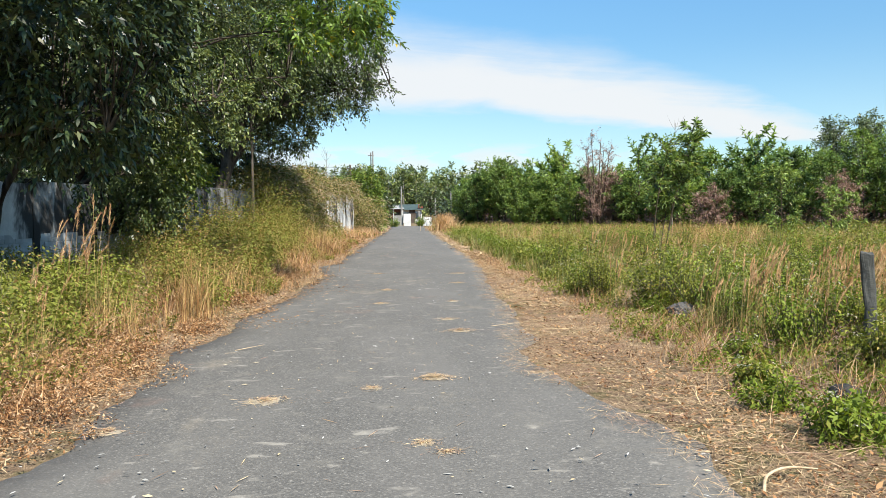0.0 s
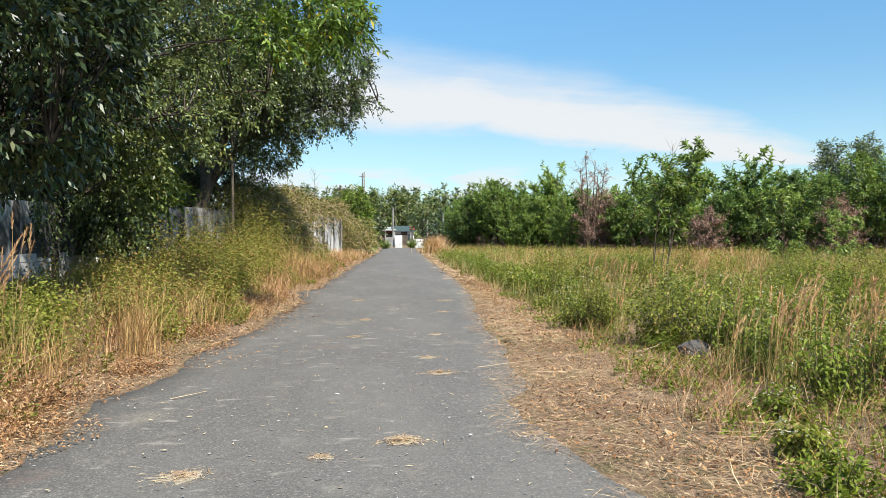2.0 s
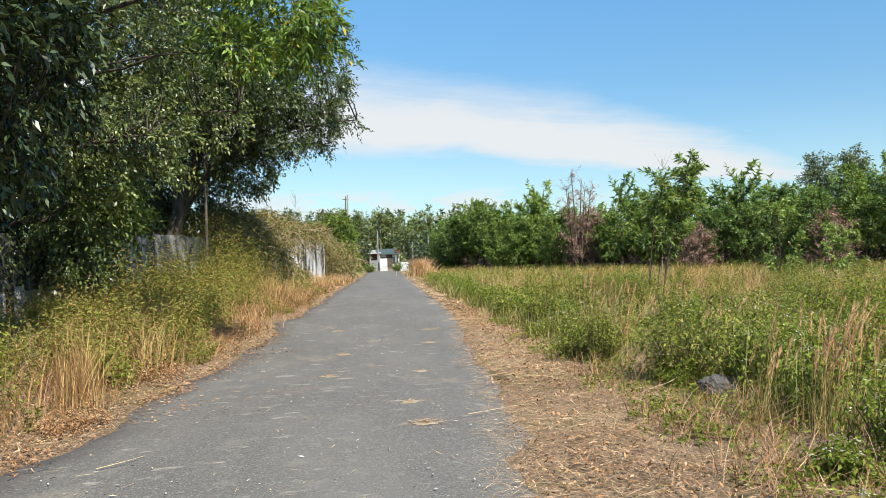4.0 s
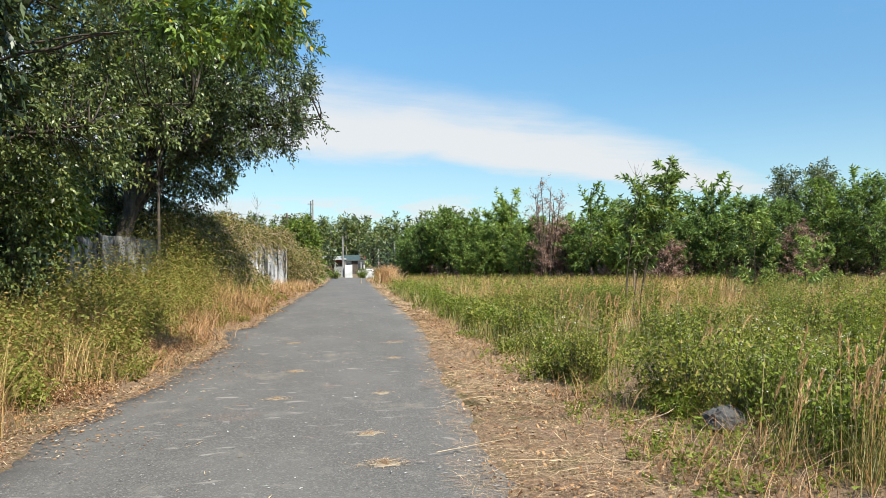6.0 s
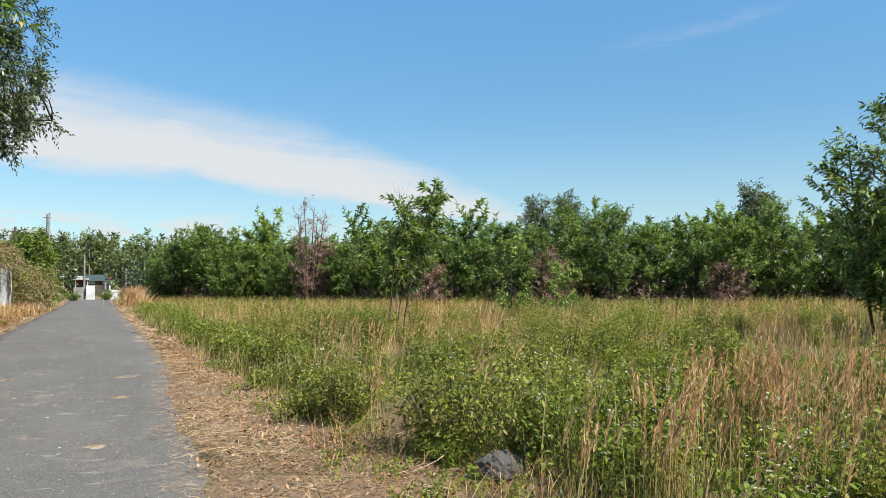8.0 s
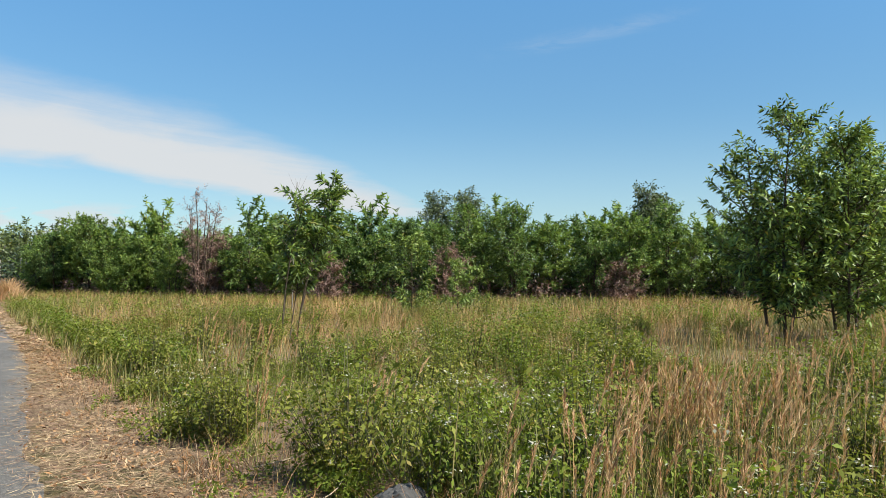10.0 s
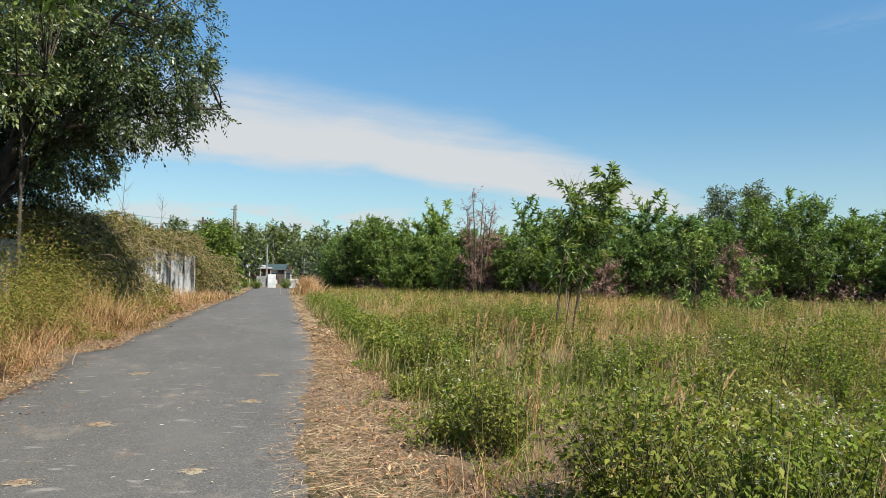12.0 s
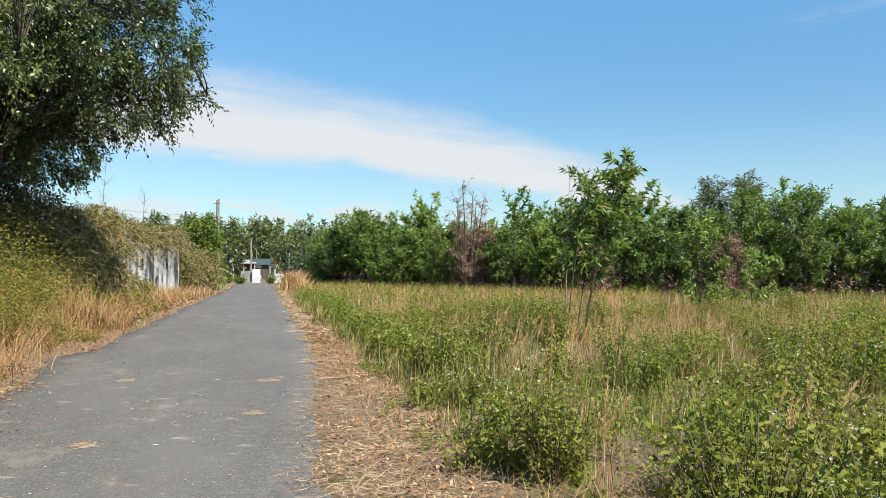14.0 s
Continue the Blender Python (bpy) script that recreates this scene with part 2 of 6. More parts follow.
RED_PAINT = plain_material("faded_red_paint", (0.34, 0.10, 0.075), 0.6, 0.25)
TEAL_ROOF = plain_material("green_roof_sheet", (0.055, 0.078, 0.074), 0.5, 0.25)
GREY_ROOF = plain_material("grey_roof_sheet", (0.36, 0.355, 0.34), 0.6, 0.3)
MAROON = plain_material("maroon_wall_paint", (0.16, 0.065, 0.055), 0.8, 0.3)
DARK_WOOD = plain_material("dark_wood", (0.09, 0.07, 0.055), 0.8, 0.4)
GLASS_DARK = plain_material("dim_window_glass", (0.04, 0.05, 0.055), 0.15, 0.2, spec=0.6)
DUST = plain_material("pale_straw_dust", (0.33, 0.28, 0.205), 0.95, 0.35, 8.0, 0.05)
OLD_POLE = plain_material("old_dark_pole", (0.13, 0.105, 0.085), 0.9, 0.4, 4.0, 0.1)
CABLE = plain_material("black_cable", (0.025, 0.025, 0.025), 0.6, 0.1)
BARK_DARK = bark_material("dark_bark", (0.035, 0.028, 0.022), (0.10, 0.08, 0.06))
BARK_GREY = bark_material("grey_bark", (0.10, 0.09, 0.075), (0.30, 0.27, 0.22))
BARK_YOUNG = bark_material("young_dark_bark", (0.035, 0.026, 0.018), (0.12, 0.09, 0.06), 16.0)
DRY_WOOD = bark_material("bleached_dry_wood", (0.34, 0.25, 0.15), (0.55, 0.43, 0.28), 20.0)
STEM = plain_material("green_brown_stem", (0.12, 0.115, 0.05), 0.8, 0.4)
LEAF_BROAD = leaf_material("glossy_dark_green_leaf", (0.022, 0.036, 0.012), (0.052, 0.080, 0.023), (0.125, 0.165, 0.050), (0.16, 0.15, 0.04), 0.03, 0.2, 0.38, 0.7, 0.5)
# leaf tone with shade put into the colour: shade tree, thicket, deep scrub
LEAF_SHADED = leaf_material("shade_darkened_leaf", (0.012, 0.022, 0.008), (0.030, 0.050, 0.015), (0.080, 0.110, 0.035), (0.09, 0.09, 0.03), 0.03, 0.15, 0.38, 0.7, 0.45)
LEAF_VERGE = leaf_material("yellowing_verge_leaf", (0.170, 0.178, 0.034), (0.192, 0.200, 0.038), (0.240, 0.240, 0.055), (0.33, 0.20, 0.08), 0.22, 0.4, 0.6, 0.5, 0.12)
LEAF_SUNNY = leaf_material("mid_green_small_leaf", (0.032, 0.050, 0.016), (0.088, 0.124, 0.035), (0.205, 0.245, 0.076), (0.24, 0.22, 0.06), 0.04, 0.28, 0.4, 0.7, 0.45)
LEAF_PINNATE = leaf_material("bright_pinnate_leaf", (0.04, 0.075, 0.014), (0.10, 0.175, 0.030), (0.20, 0.29, 0.055), (0.50, 0.36, 0.02), 0.035, 0.4, 0.42)
LEAF_ACACIA = leaf_material("fresh_green_acacia_leaf", (0.068, 0.110, 0.030), (0.145, 0.230, 0.054), (0.260, 0.360, 0.100), (0.34, 0.30, 0.09), 0.03, 0.42, 0.45, 0.35, 0.25, True)
LEAF_OLIVE = leaf_material("olive_creeper_leaf", (0.085, 0.086, 0.022), (0.150, 0.155, 0.040), (0.245, 0.230, 0.070), (0.34, 0.215, 0.10), 0.24, 0.25, 0.6, 0.5, 0.2)
LEAF_SHRUB = leaf_material("yellow_green_shrub_leaf", (0.05, 0.09, 0.015), (0.11, 0.17, 0.025), (0.19, 0.25, 0.04), (0.30, 0.27, 0.05), 0.08, 0.4, 0.5)
LEAF_WEED = leaf_material("weed_leaf", (0.165, 0.195, 0.032), (0.196, 0.216, 0.036), (0.245, 0.258, 0.052), (0.34, 0.26, 0.09), 0.08, 0.42, 0.6, 0.5, 0.12)
LEAF_LUSH = leaf_material("lush_weed_leaf", (0.130, 0.180, 0.024), (0.160, 0.215, 0.028), (0.202, 0.252, 0.040), (0.29, 0.26, 0.06), 0.06, 0.42, 0.6, 0.6, 0.12)
GRASS_GREEN = leaf_material("green_grass_blade", (0.085, 0.100, 0.022), (0.180, 0.196, 0.044), (0.30, 0.285, 0.085), (0.42, 0.31, 0.13), 0.22, 0.24, 0.55, 0.4)
GRASS_DRY = leaf_material("dry_golden_grass_blade", (0.26, 0.155, 0.058), (0.44, 0.28, 0.105), (0.58, 0.40, 0.17), (0.36, 0.17, 0.07), 0.2, 0.2, 0.65, 0.4, 0.2)
PLUME = leaf_material("tan_grass_plume", (0.42, 0.24, 0.12), (0.62, 0.405, 0.21), (0.75, 0.55, 0.32), (0.54, 0.26, 0.15), 0.26, 0.38, 0.8, 0.9, 0.1)
LEAF_GLOSSY = leaf_material("glossy_acacia_leaf", (0.036, 0.062, 0.016), (0.145, 0.225, 0.050), (0.30, 0.39, 0.10), (0.32, 0.29, 0.08), 0.03, 0.28, 0.42, 0.5, 0.3)
LEAF_SLIM = leaf_material("dark_acacia_leaf", (0.060, 0.098, 0.028), (0.130, 0.205, 0.050), (0.240, 0.320, 0.090), (0.28, 0.26, 0.08), 0.03, 0.4, 0.36, 0.5, 0.4)
LEAF_GREY = leaf_material("grey_green_acacia_leaf", (0.040, 0.058, 0.024), (0.105, 0.140, 0.055), (0.18, 0.22, 0.095), (0.2, 0.2, 0.1), 0.03, 0.22, 0.45, 0.4)
STRAW = leaf_material("scattered_straw", (0.34, 0.20, 0.115), (0.47, 0.325, 0.18), (0.68, 0.52, 0.30), (0.38, 0.23, 0.165), 0.26, 0.12, 0.75, 0.9, 0.15)
DEAD_LEAF = leaf_material("fallen_brown_leaf", (0.10, 0.042, 0.02), (0.30, 0.135, 0.052), (0.46, 0.27, 0.125), (0.54, 0.38, 0.23), 0.14, 0.12, 0.7, 0.9, 0.2)
DEAD_TWIG = leaf_material("dry_reddish_twig_leaf", (0.16, 0.088, 0.075), (0.30, 0.180, 0.150), (0.44, 0.29, 0.235), (0.34, 0.25, 0.19), 0.1, 0.15, 0.75, 0.7, 0.15)
FLOWER = leaf_material("whitish_flower_head", (0.25, 0.26, 0.15), (0.36, 0.36, 0.24), (0.48, 0.47, 0.36), (0.5, 0.45, 0.3), 0.1, 0.25, 0.8)
CHIP = leaf_material("pale_stone_chip", (0.24, 0.23, 0.21), (0.36, 0.345, 0.31), (0.52, 0.50, 0.45), (0.55, 0.42, 0.22), 0.25, 0.0, 0.8)


# ---- mesh tools ----
class Geo:
    """Gathers many small faces and links them as one mesh."""

    def __init__(self):
        self.verts, self.faces, self.count = [], [], 0

    def add(self, verts, faces):
        verts, faces = np.asarray(verts, np.float32).reshape(-1, 3), np.asarray(faces, np.int32)
        if len(verts):
            self.verts.append(verts)
            self.faces.append(faces + self.count)
            self.count += len(verts)
        return self

    def mesh(self, name, mat, smooth=False):
        me = bpy.data.meshes.new(name)
        verts = np.concatenate(self.verts)
        loops = np.concatenate([f.ravel() for f in self.faces])
        sizes = np.concatenate([np.full(len(f), f.shape[1], np.int32) for f in self.faces])
        starts = np.concatenate([[0], np.cumsum(sizes)[:-1]]).astype(np.int32)
        me.vertices.add(len(verts))
        me.vertices.foreach_set("co", verts.ravel())
        me.loops.add(len(loops))
        me.loops.foreach_set("vertex_index", loops.astype(np.int32))
        me.polygons.add(len(sizes))
        me.polygons.foreach_set("loop_start", starts)
        if smooth:
            me.polygons.foreach_set("use_smooth", np.ones(len(sizes), bool))
        me.update(calc_edges=True)
        me.materials.append(mat)
        return me


def unit(v):
    return v / np.maximum(np.linalg.norm(v, axis=-1, keepdims=True), 1e-9)


def leaf_faces(geo, at, way, up, length, width, fold=0.2, sag=0.0, plain=False):
    """One folded, pointed leaf for every row."""
    n = len(at)
    way = unit(way)
    side = unit(np.cross(way, up))
    top = np.cross(side, way)
    length, width = np.broadcast_to(length, n)[:, None], np.broadcast_to(width, n)[:, None]
    mid = at + way * length * 0.45 + top * width * fold
    tip = at + way * length - np.array([0, 0, 1.0]) * length * sag
    if plain:
        geo.add(np.stack([at - side * width * 0.45, at + side * width * 0.45, tip], 1), np.arange(3 * n).reshape(n, 3))
        return
    verts = np.stack([at, mid + side * width * 0.5, tip, mid - side * width * 0.5], 1)
    geo.add(verts, np.arange(4 * n).reshape(n, 4))


def shoot_leaves(geo, rng, base, way, reach, k, length, width, spread=0.95, droop=0.25, fold=0.2, bend=0.0, loose=0.9, plain=False):
    """Leaves set along straight shoots: k leaves on each, turning round it."""
    n = len(base)
    way = unit(way)
    reach = np.broadcast_to(reach, n)
    s = (np.arange(k)[None, :] + rng.random((n, k))) / k
    at = base[:, None] + way[:, None] * (reach[:, None] * s)[..., None]
    at[..., 2] -= bend * reach[:, None] * s ** 2
    ref = np.where(np.abs(way[:, 2:3]) > 0.9, np.array([[1.0, 0, 0]]), np.array([[0, 0, 1.0]]))
    a = unit(np.cross(way, ref))
    b = np.cross(way, a)
    turn = np.arange(k)[None, :] * 2.4 + rng.random((n, 1)) * 6.28 + rng.normal(0, 0.5, (n, k))
    out = a[:, None] * np.cos(turn)[..., None] + b[:, None] * np.sin(turn)[..., None]
    open_by = spread * (1.15 - 0.5 * s)[..., None] + rng.normal(0, 0.15, (n, k, 1))
    go = way[:, None] * np.cos(open_by) + out * np.sin(open_by)
    go[..., 2] -= droop * (0.6 + 0.8 * rng.random((n, k)))
    up = unit(rng.normal(0, loose, (n, k, 3)) + np.array([0, 0, 1.0]))
    scale = (0.7 + 0.6 * rng.random((n, k))).ravel()
    leaf_faces(geo, at.reshape(-1, 3), go.reshape(-1, 3), up.reshape(-1, 3), length * scale, width * scale, fold, 0.12, plain)


def tube_faces(geo, paths, radii, sides=5):
    """Round tubes along paths (n, m, 3) with radii (n, m)."""
    paths, radii = np.asarray(paths, float), np.asarray(radii, float)
    n, m = paths.shape[:2]
    along = unit(np.gradient(paths, axis=1))
    ref = np.where(np.abs(along[..., 2:3]) > 0.9, np.array([1.0, 0, 0]), np.array([0, 0, 1.0]))
    a = unit(np.cross(along, ref))
    b = np.cross(along, a)
    t = np.arange(sides) * 2 * np.pi / sides
    ring = paths[:, :, None] + radii[:, :, None, None] * (a[:, :, None] * np.cos(t)[:, None] + b[:, :, None] * np.sin(t)[:, None])
    grid = np.arange(n * m * sides).reshape(n, m, sides)
    nxt = np.roll(grid, -1, 2)
    faces = np.stack([grid[:, :-1], nxt[:, :-1], nxt[:, 1:], grid[:, 1:]], -1).reshape(-1, 4)
    geo.add(ring, faces)


def blade_faces(geo, rng, base, height, width, lean=0.35, parts=2):
    """Grass blades that rise and bend over."""
    n = len(base)
    turn = rng.random(n) * 6.283
    go = np.stack([np.cos(turn), np.sin(turn), np.zeros(n)], 1)
    side = np.stack([-np.sin(turn + 0.6), np.cos(turn + 0.6), np.zeros(n)], 1)
    bend = lean * (0.3 + rng.random(n))
    height, width = np.broadcast_to(height, n), np.broadcast_to(width, n)
    rows = []
    for k in range(parts):
        s = k / parts
        spot = base + go * (bend * height * s ** 1.8)[:, None] + np.array([0, 0, 1.0]) * (height * (s - 0.18 * bend * s * s))[:, None]
        w = (width * (1 - 0.45 * s) * 0.5)[:, None]
        rows += [spot - side * w, spot + side * w]
    rows.append(base + go * (bend * height)[:, None] + np.array([0, 0, 1.0]) * (height * (1 - 0.18 * bend))[:, None])
    verts = np.stack(rows, 1)
    k = verts.shape[1]
    start = (np.arange(n) * k)[:, None]
    count = geo.count
    geo.add(verts, np.concatenate([start + 2 * (parts - 1), start + 2 * (parts - 1) + 1, start + k - 1], 1))
    for j in range(parts - 1):
        geo.faces.append((start + np.array([2 * j, 2 * j + 1, 2 * j + 3, 2 * j + 2]) + count).astype(np.int32))


def part(name, mesh, mat, parent, label=""):
    """Links a mesh or a bmesh as one object under a thing."""
    if isinstance(mesh, bmesh.types.BMesh):
        me = bpy.data.meshes.new(name)
        mesh.to_mesh(me)
        mesh.free()
        me.materials.append(mat)
        mesh = me
    ob = new(name, mesh)
    ob.parent = parent
    return tagged(ob, label)


def thing(name, at, label, category, group="", turn=0.0):
    ob = new(name)
    ob.empty_display_size = 0.2
    ob.matrix_basis = pose(*at, 0, 0, turn)
    return tagged(ob, label, category, group)


def stuff(name, geo, mat, label, category):
    return tagged(new(name, geo.mesh(name, mat)), label, category, kind="stuff")


def box(bm, size, at, bevel=0.0, turn=None):
    """A block into bm, with its edges taken off."""
    made = bmesh.ops.create_cube(bm, size=1.0, matrix=Matrix.Translation(at) @ (turn or Matrix.Identity(4)) @ Matrix.Diagonal((*size, 1)))
    if bevel:
        edges = list({e for v in made["verts"] for e in v.link_edges})
        bmesh.ops.bevel(bm, geom=edges, offset=bevel, segments=2, affect="EDGES", profile=0.6)
    return bm


def rough_up(bm, amount, scale):
    for v in bm.verts:
        v.co += noise.noise_vector(v.co * scale) * amount
    return bm


# ---- the lie of the land ----
LEFT_EDGE = ((-8, -2.2), (4.7, -2.25), (6.8, -2.2), (8.9, -2.42), (9.7, -2.13), (10.6, -2.13), (11.8, -2.3), (14.5, -1.95), (17.7, -1.8), (20.6, -1.82), (22.6, -2.25), (24.6, -1.8), (30, -1.7), (39, -1.6), (60, -1.05), (92, -0.6))
RIGHT_EDGE = ((-8, 1.8), (4, 1.78), (5.2, 1.84), (6.1, 1.66), (7.1, 1.38), (8, 1.32), (9.7, 1.56), (12.5, 1.72), (14, 1.75), (16, 1.8), (18.5, 2.0), (22, 2.25), (27, 2.35), (36, 2.38), (44, 2.45), (68, 2.7), (92, 3.0))


def road_left(y):
    return np.interp(y, *zip(*LEFT_EDGE))


def road_right(y):
    return np.interp(y, *zip(*RIGHT_EDGE))


def wall_x(y):
    return -8.3 + 0.1545 * (y - 18)


def land(x, y):
    """Height of the ground."""
    x, y = np.asarray(x, float), np.asarray(y, float)
    bank = np.clip((road_left(y) - 0.2 - x) / 3.5, 0, 1)
    dip = np.clip((x - road_right(y) - 0.6) / 2.0, 0, 1)
    swell = np.sin(x * 0.9 + 1.3 * np.sin(y * 0.5)) * np.sin(y * 0.7 + 0.8) * 0.05 * (bank + dip > 0.05)
    return bank ** 1.3 * 0.22 + dip * 0.04 + swell * np.minimum(1, bank + dip)


def patchy(x, y, scale, seed):
    """Smooth random patches from 0 to 1."""
    return np.array([0.5 + 0.5 * noise.noise(Vector((a * scale + seed, b * scale - seed, seed * 0.37))) for a, b in zip(np.ravel(x), np.ravel(y))])


def ground_sheet():
    """One sheet: fine near the road, coarse to the horizon."""
    xs = np.concatenate([[-3000, -900, -300, -120, -60, -30], np.arange(-16, 24, 0.4), [26, 30, 40, 60, 90, 140, 300, 900, 3000]])
    ys = np.concatenate([[-3000, -600, -120, -30], np.arange(-8, 40, 0.5), np.arange(40, 100, 4.0), [110, 140, 200, 320, 700, 3000]])
    gx, gy = np.meshgrid(xs, ys)
    gz = land(gx, gy) - 0.012
    on_road = (gx > road_left(gy) - 0.1) & (gx < road_right(gy) + 0.1) & (gy < 95)
    gz = np.where(on_road, -0.03, gz)
    grid = np.arange(gx.size).reshape(gx.shape)
    geo = Geo().add(np.stack([gx, gy, gz], -1), np.stack([grid[:-1, :-1], grid[:-1, 1:], grid[1:, 1:], grid[1:, :-1]], -1).reshape(-1, 4))
    tagged(new("ground", geo.mesh("ground", GROUND, True)), "dry brown soil with litter and sparse green", "ground", kind="structure")


ROAD_ACROSS = np.array([0, 0.006, 0.12, 0.5, 0.88, 0.994, 1.0])
ROAD_RISE = np.array([-0.05, 0.0, 0.012, 0.028, 0.012, 0.0, -0.05])


def road_sheet():
    """Narrow asphalt lane with frayed edges and a slight crown."""
    rng = np.random.default_rng(3)
    ys = np.concatenate([np.arange(-8, 40, 0.16), np.arange(40, 93, 0.8)])
    fray = lambda k: np.array([noise.fractal(Vector((y * 0.9, k, 0)), 1.0, 2.0, 5) for y in ys]) * 0.11 + rng.normal(0, 0.012, len(ys))
    left, right = road_left(ys) + 1.2 * fray(2.5), road_right(ys) + 1.3 * fray(7.1)
    gx = left[:, None] + (right - left)[:, None] * ROAD_ACROSS
    gz = ROAD_RISE[None, :] + 0 * gx
    geo = Geo()
    grid = np.arange(gx.size).reshape(gx.shape)
    geo.add(np.stack([gx, np.repeat(ys[:, None], 7, 1), gz], -1), np.stack([grid[:-1, :-1], grid[:-1, 1:], grid[1:, 1:], grid[1:, :-1]], -1).reshape(-1, 4))
    tagged(new("road", geo.mesh("road", ASPHALT, True)), "worn grey asphalt lane with dusty pale patches", "road", kind="structure")


ground_sheet()
road_sheet()


# ---- trees ----
def curve(a, b, c, m):
    """Bent lines from a past b to c: (n, 3) each, to (n, m, 3)."""
    t = np.linspace(0, 1, m)[None, :, None]
    return a[:, None] * (1 - t) ** 2 + 2 * b[:, None] * t * (1 - t) + c[:, None] * t ** 2


def trunk_line(points, m=14):
    points = np.array(points, float)
    s = np.concatenate([[0], np.cumsum(np.linalg.norm(np.diff(points, axis=0), axis=1))])
    t = np.linspace(0, s[-1], m)
    line = np.stack([np.interp(t, s, points[:, k]) for k in range(3)], 1)
    line[1:-1] = (line[:-2] + 2 * line[1:-1] + line[2:]) / 4
    return line


def broad_tree(name, base, trunk, radius, lobes, clumps, leaf, mat, bark, label, seed, shoots=10, k=8, limbs=12, droop=0.35, shell=2.4, reach=0.55, plain=False):
    """A grown tree: tapered trunk, limbs, twigs, and leaves on short shoots round many clumps."""
    rng = np.random.default_rng(seed)
    ob = thing(name, base, label, "tree")
    line = trunk_line(trunk)
    wood = Geo()
    taper = np.linspace(1, 0.35, len(line)) * radius
    taper[0] *= 1.35
    tube_faces(wood, line[None], taper[None], 9)
    part("trunk", wood.mesh("trunk", bark, True), bark, ob)
    share = np.array([lo[6] for lo in lobes], float)
    pick = rng.choice(len(lobes), clumps, p=share / share.sum())
    lobe = np.array([lo[:6] for lo in lobes], float)[pick]
    out = unit(rng.normal(size=(clumps, 3)))
    spot = lobe[:, :3] + out * lobe[:, 3:] * (rng.random(clumps) ** (1 / shell))[:, None]
    # limbs to clumps that lie far from one another
    chosen = [int(np.argmax(spot[:, 2]))]
    while len(chosen) < limbs:
        near = np.min(np.linalg.norm(spot[:, None] - spot[chosen][None], axis=2), axis=1)
        chosen.append(int(np.argmax(near)))
    ends = spot[chosen]
    rise = np.clip((ends[:, 2] - line[0, 2]) / (line[-1, 2] - line[0, 2]) * 0.62, 0.3, 0.97)
    roots = line[(rise * (len(line) - 1)).astype(int)]
    bend = (roots + ends) / 2 + np.stack([rng.normal(0, 0.4, limbs), rng.normal(0, 0.4, limbs), np.linalg.norm(ends - roots, axis=1) * 0.16], 1)
    paths = curve(roots, bend, ends, 12)
    paths[:, 1:-1] += rng.normal(0, 0.03, paths[:, 1:-1].shape)
    for k2 in range(limbs):
        limb = Geo()
        tube_faces(limb, paths[k2:k2 + 1], np.linspace(radius * 0.42, radius * 0.07, 12)[None], 6)
        part("limb", limb.mesh("limb", bark, True), bark, ob)
    branch = Geo()
    samples = paths[:, 3:].reshape(-1, 3)
    far = np.linalg.norm(spot[:, None] - samples[None], axis=2) + 0.4 * np.maximum(0, samples[None, :, 2] - spot[:, None, 2])
    start = samples[np.argmin(far, 1)]
    twig = curve(start, (start + spot) / 2 + rng.normal(0, 0.15, spot.shape) + np.array([0, 0, 0.12]), spot, 5)
    tube_faces(branch, twig, np.linspace(radius * 0.1, radius * 0.025, 5)[None].repeat(clumps, 0), 3)
    tagged(part("twig", branch.mesh("twig", bark, True), bark, ob), kind="stuff")
    leaves = Geo()
    root = np.repeat(spot, shoots, 0) + rng.normal(0, 0.12, (clumps * shoots, 3))
    centre = np.repeat(lobe[:, :3], shoots, 0)
    way = unit(unit(root - centre) * 0.75 + unit(rng.normal(size=root.shape)) * 0.9 + np.array([0, 0, 0.1 - 0.4 * droop]))
    shoot_leaves(leaves, rng, root, way, reach * (0.6 + 0.8 * rng.random(len(root))), k, leaf[0], leaf[1], 0.95, droop, 0.2, 0.25, 1.1, plain)
    part("foliage", leaves.mesh("foliage", mat), mat, ob)
    return ob


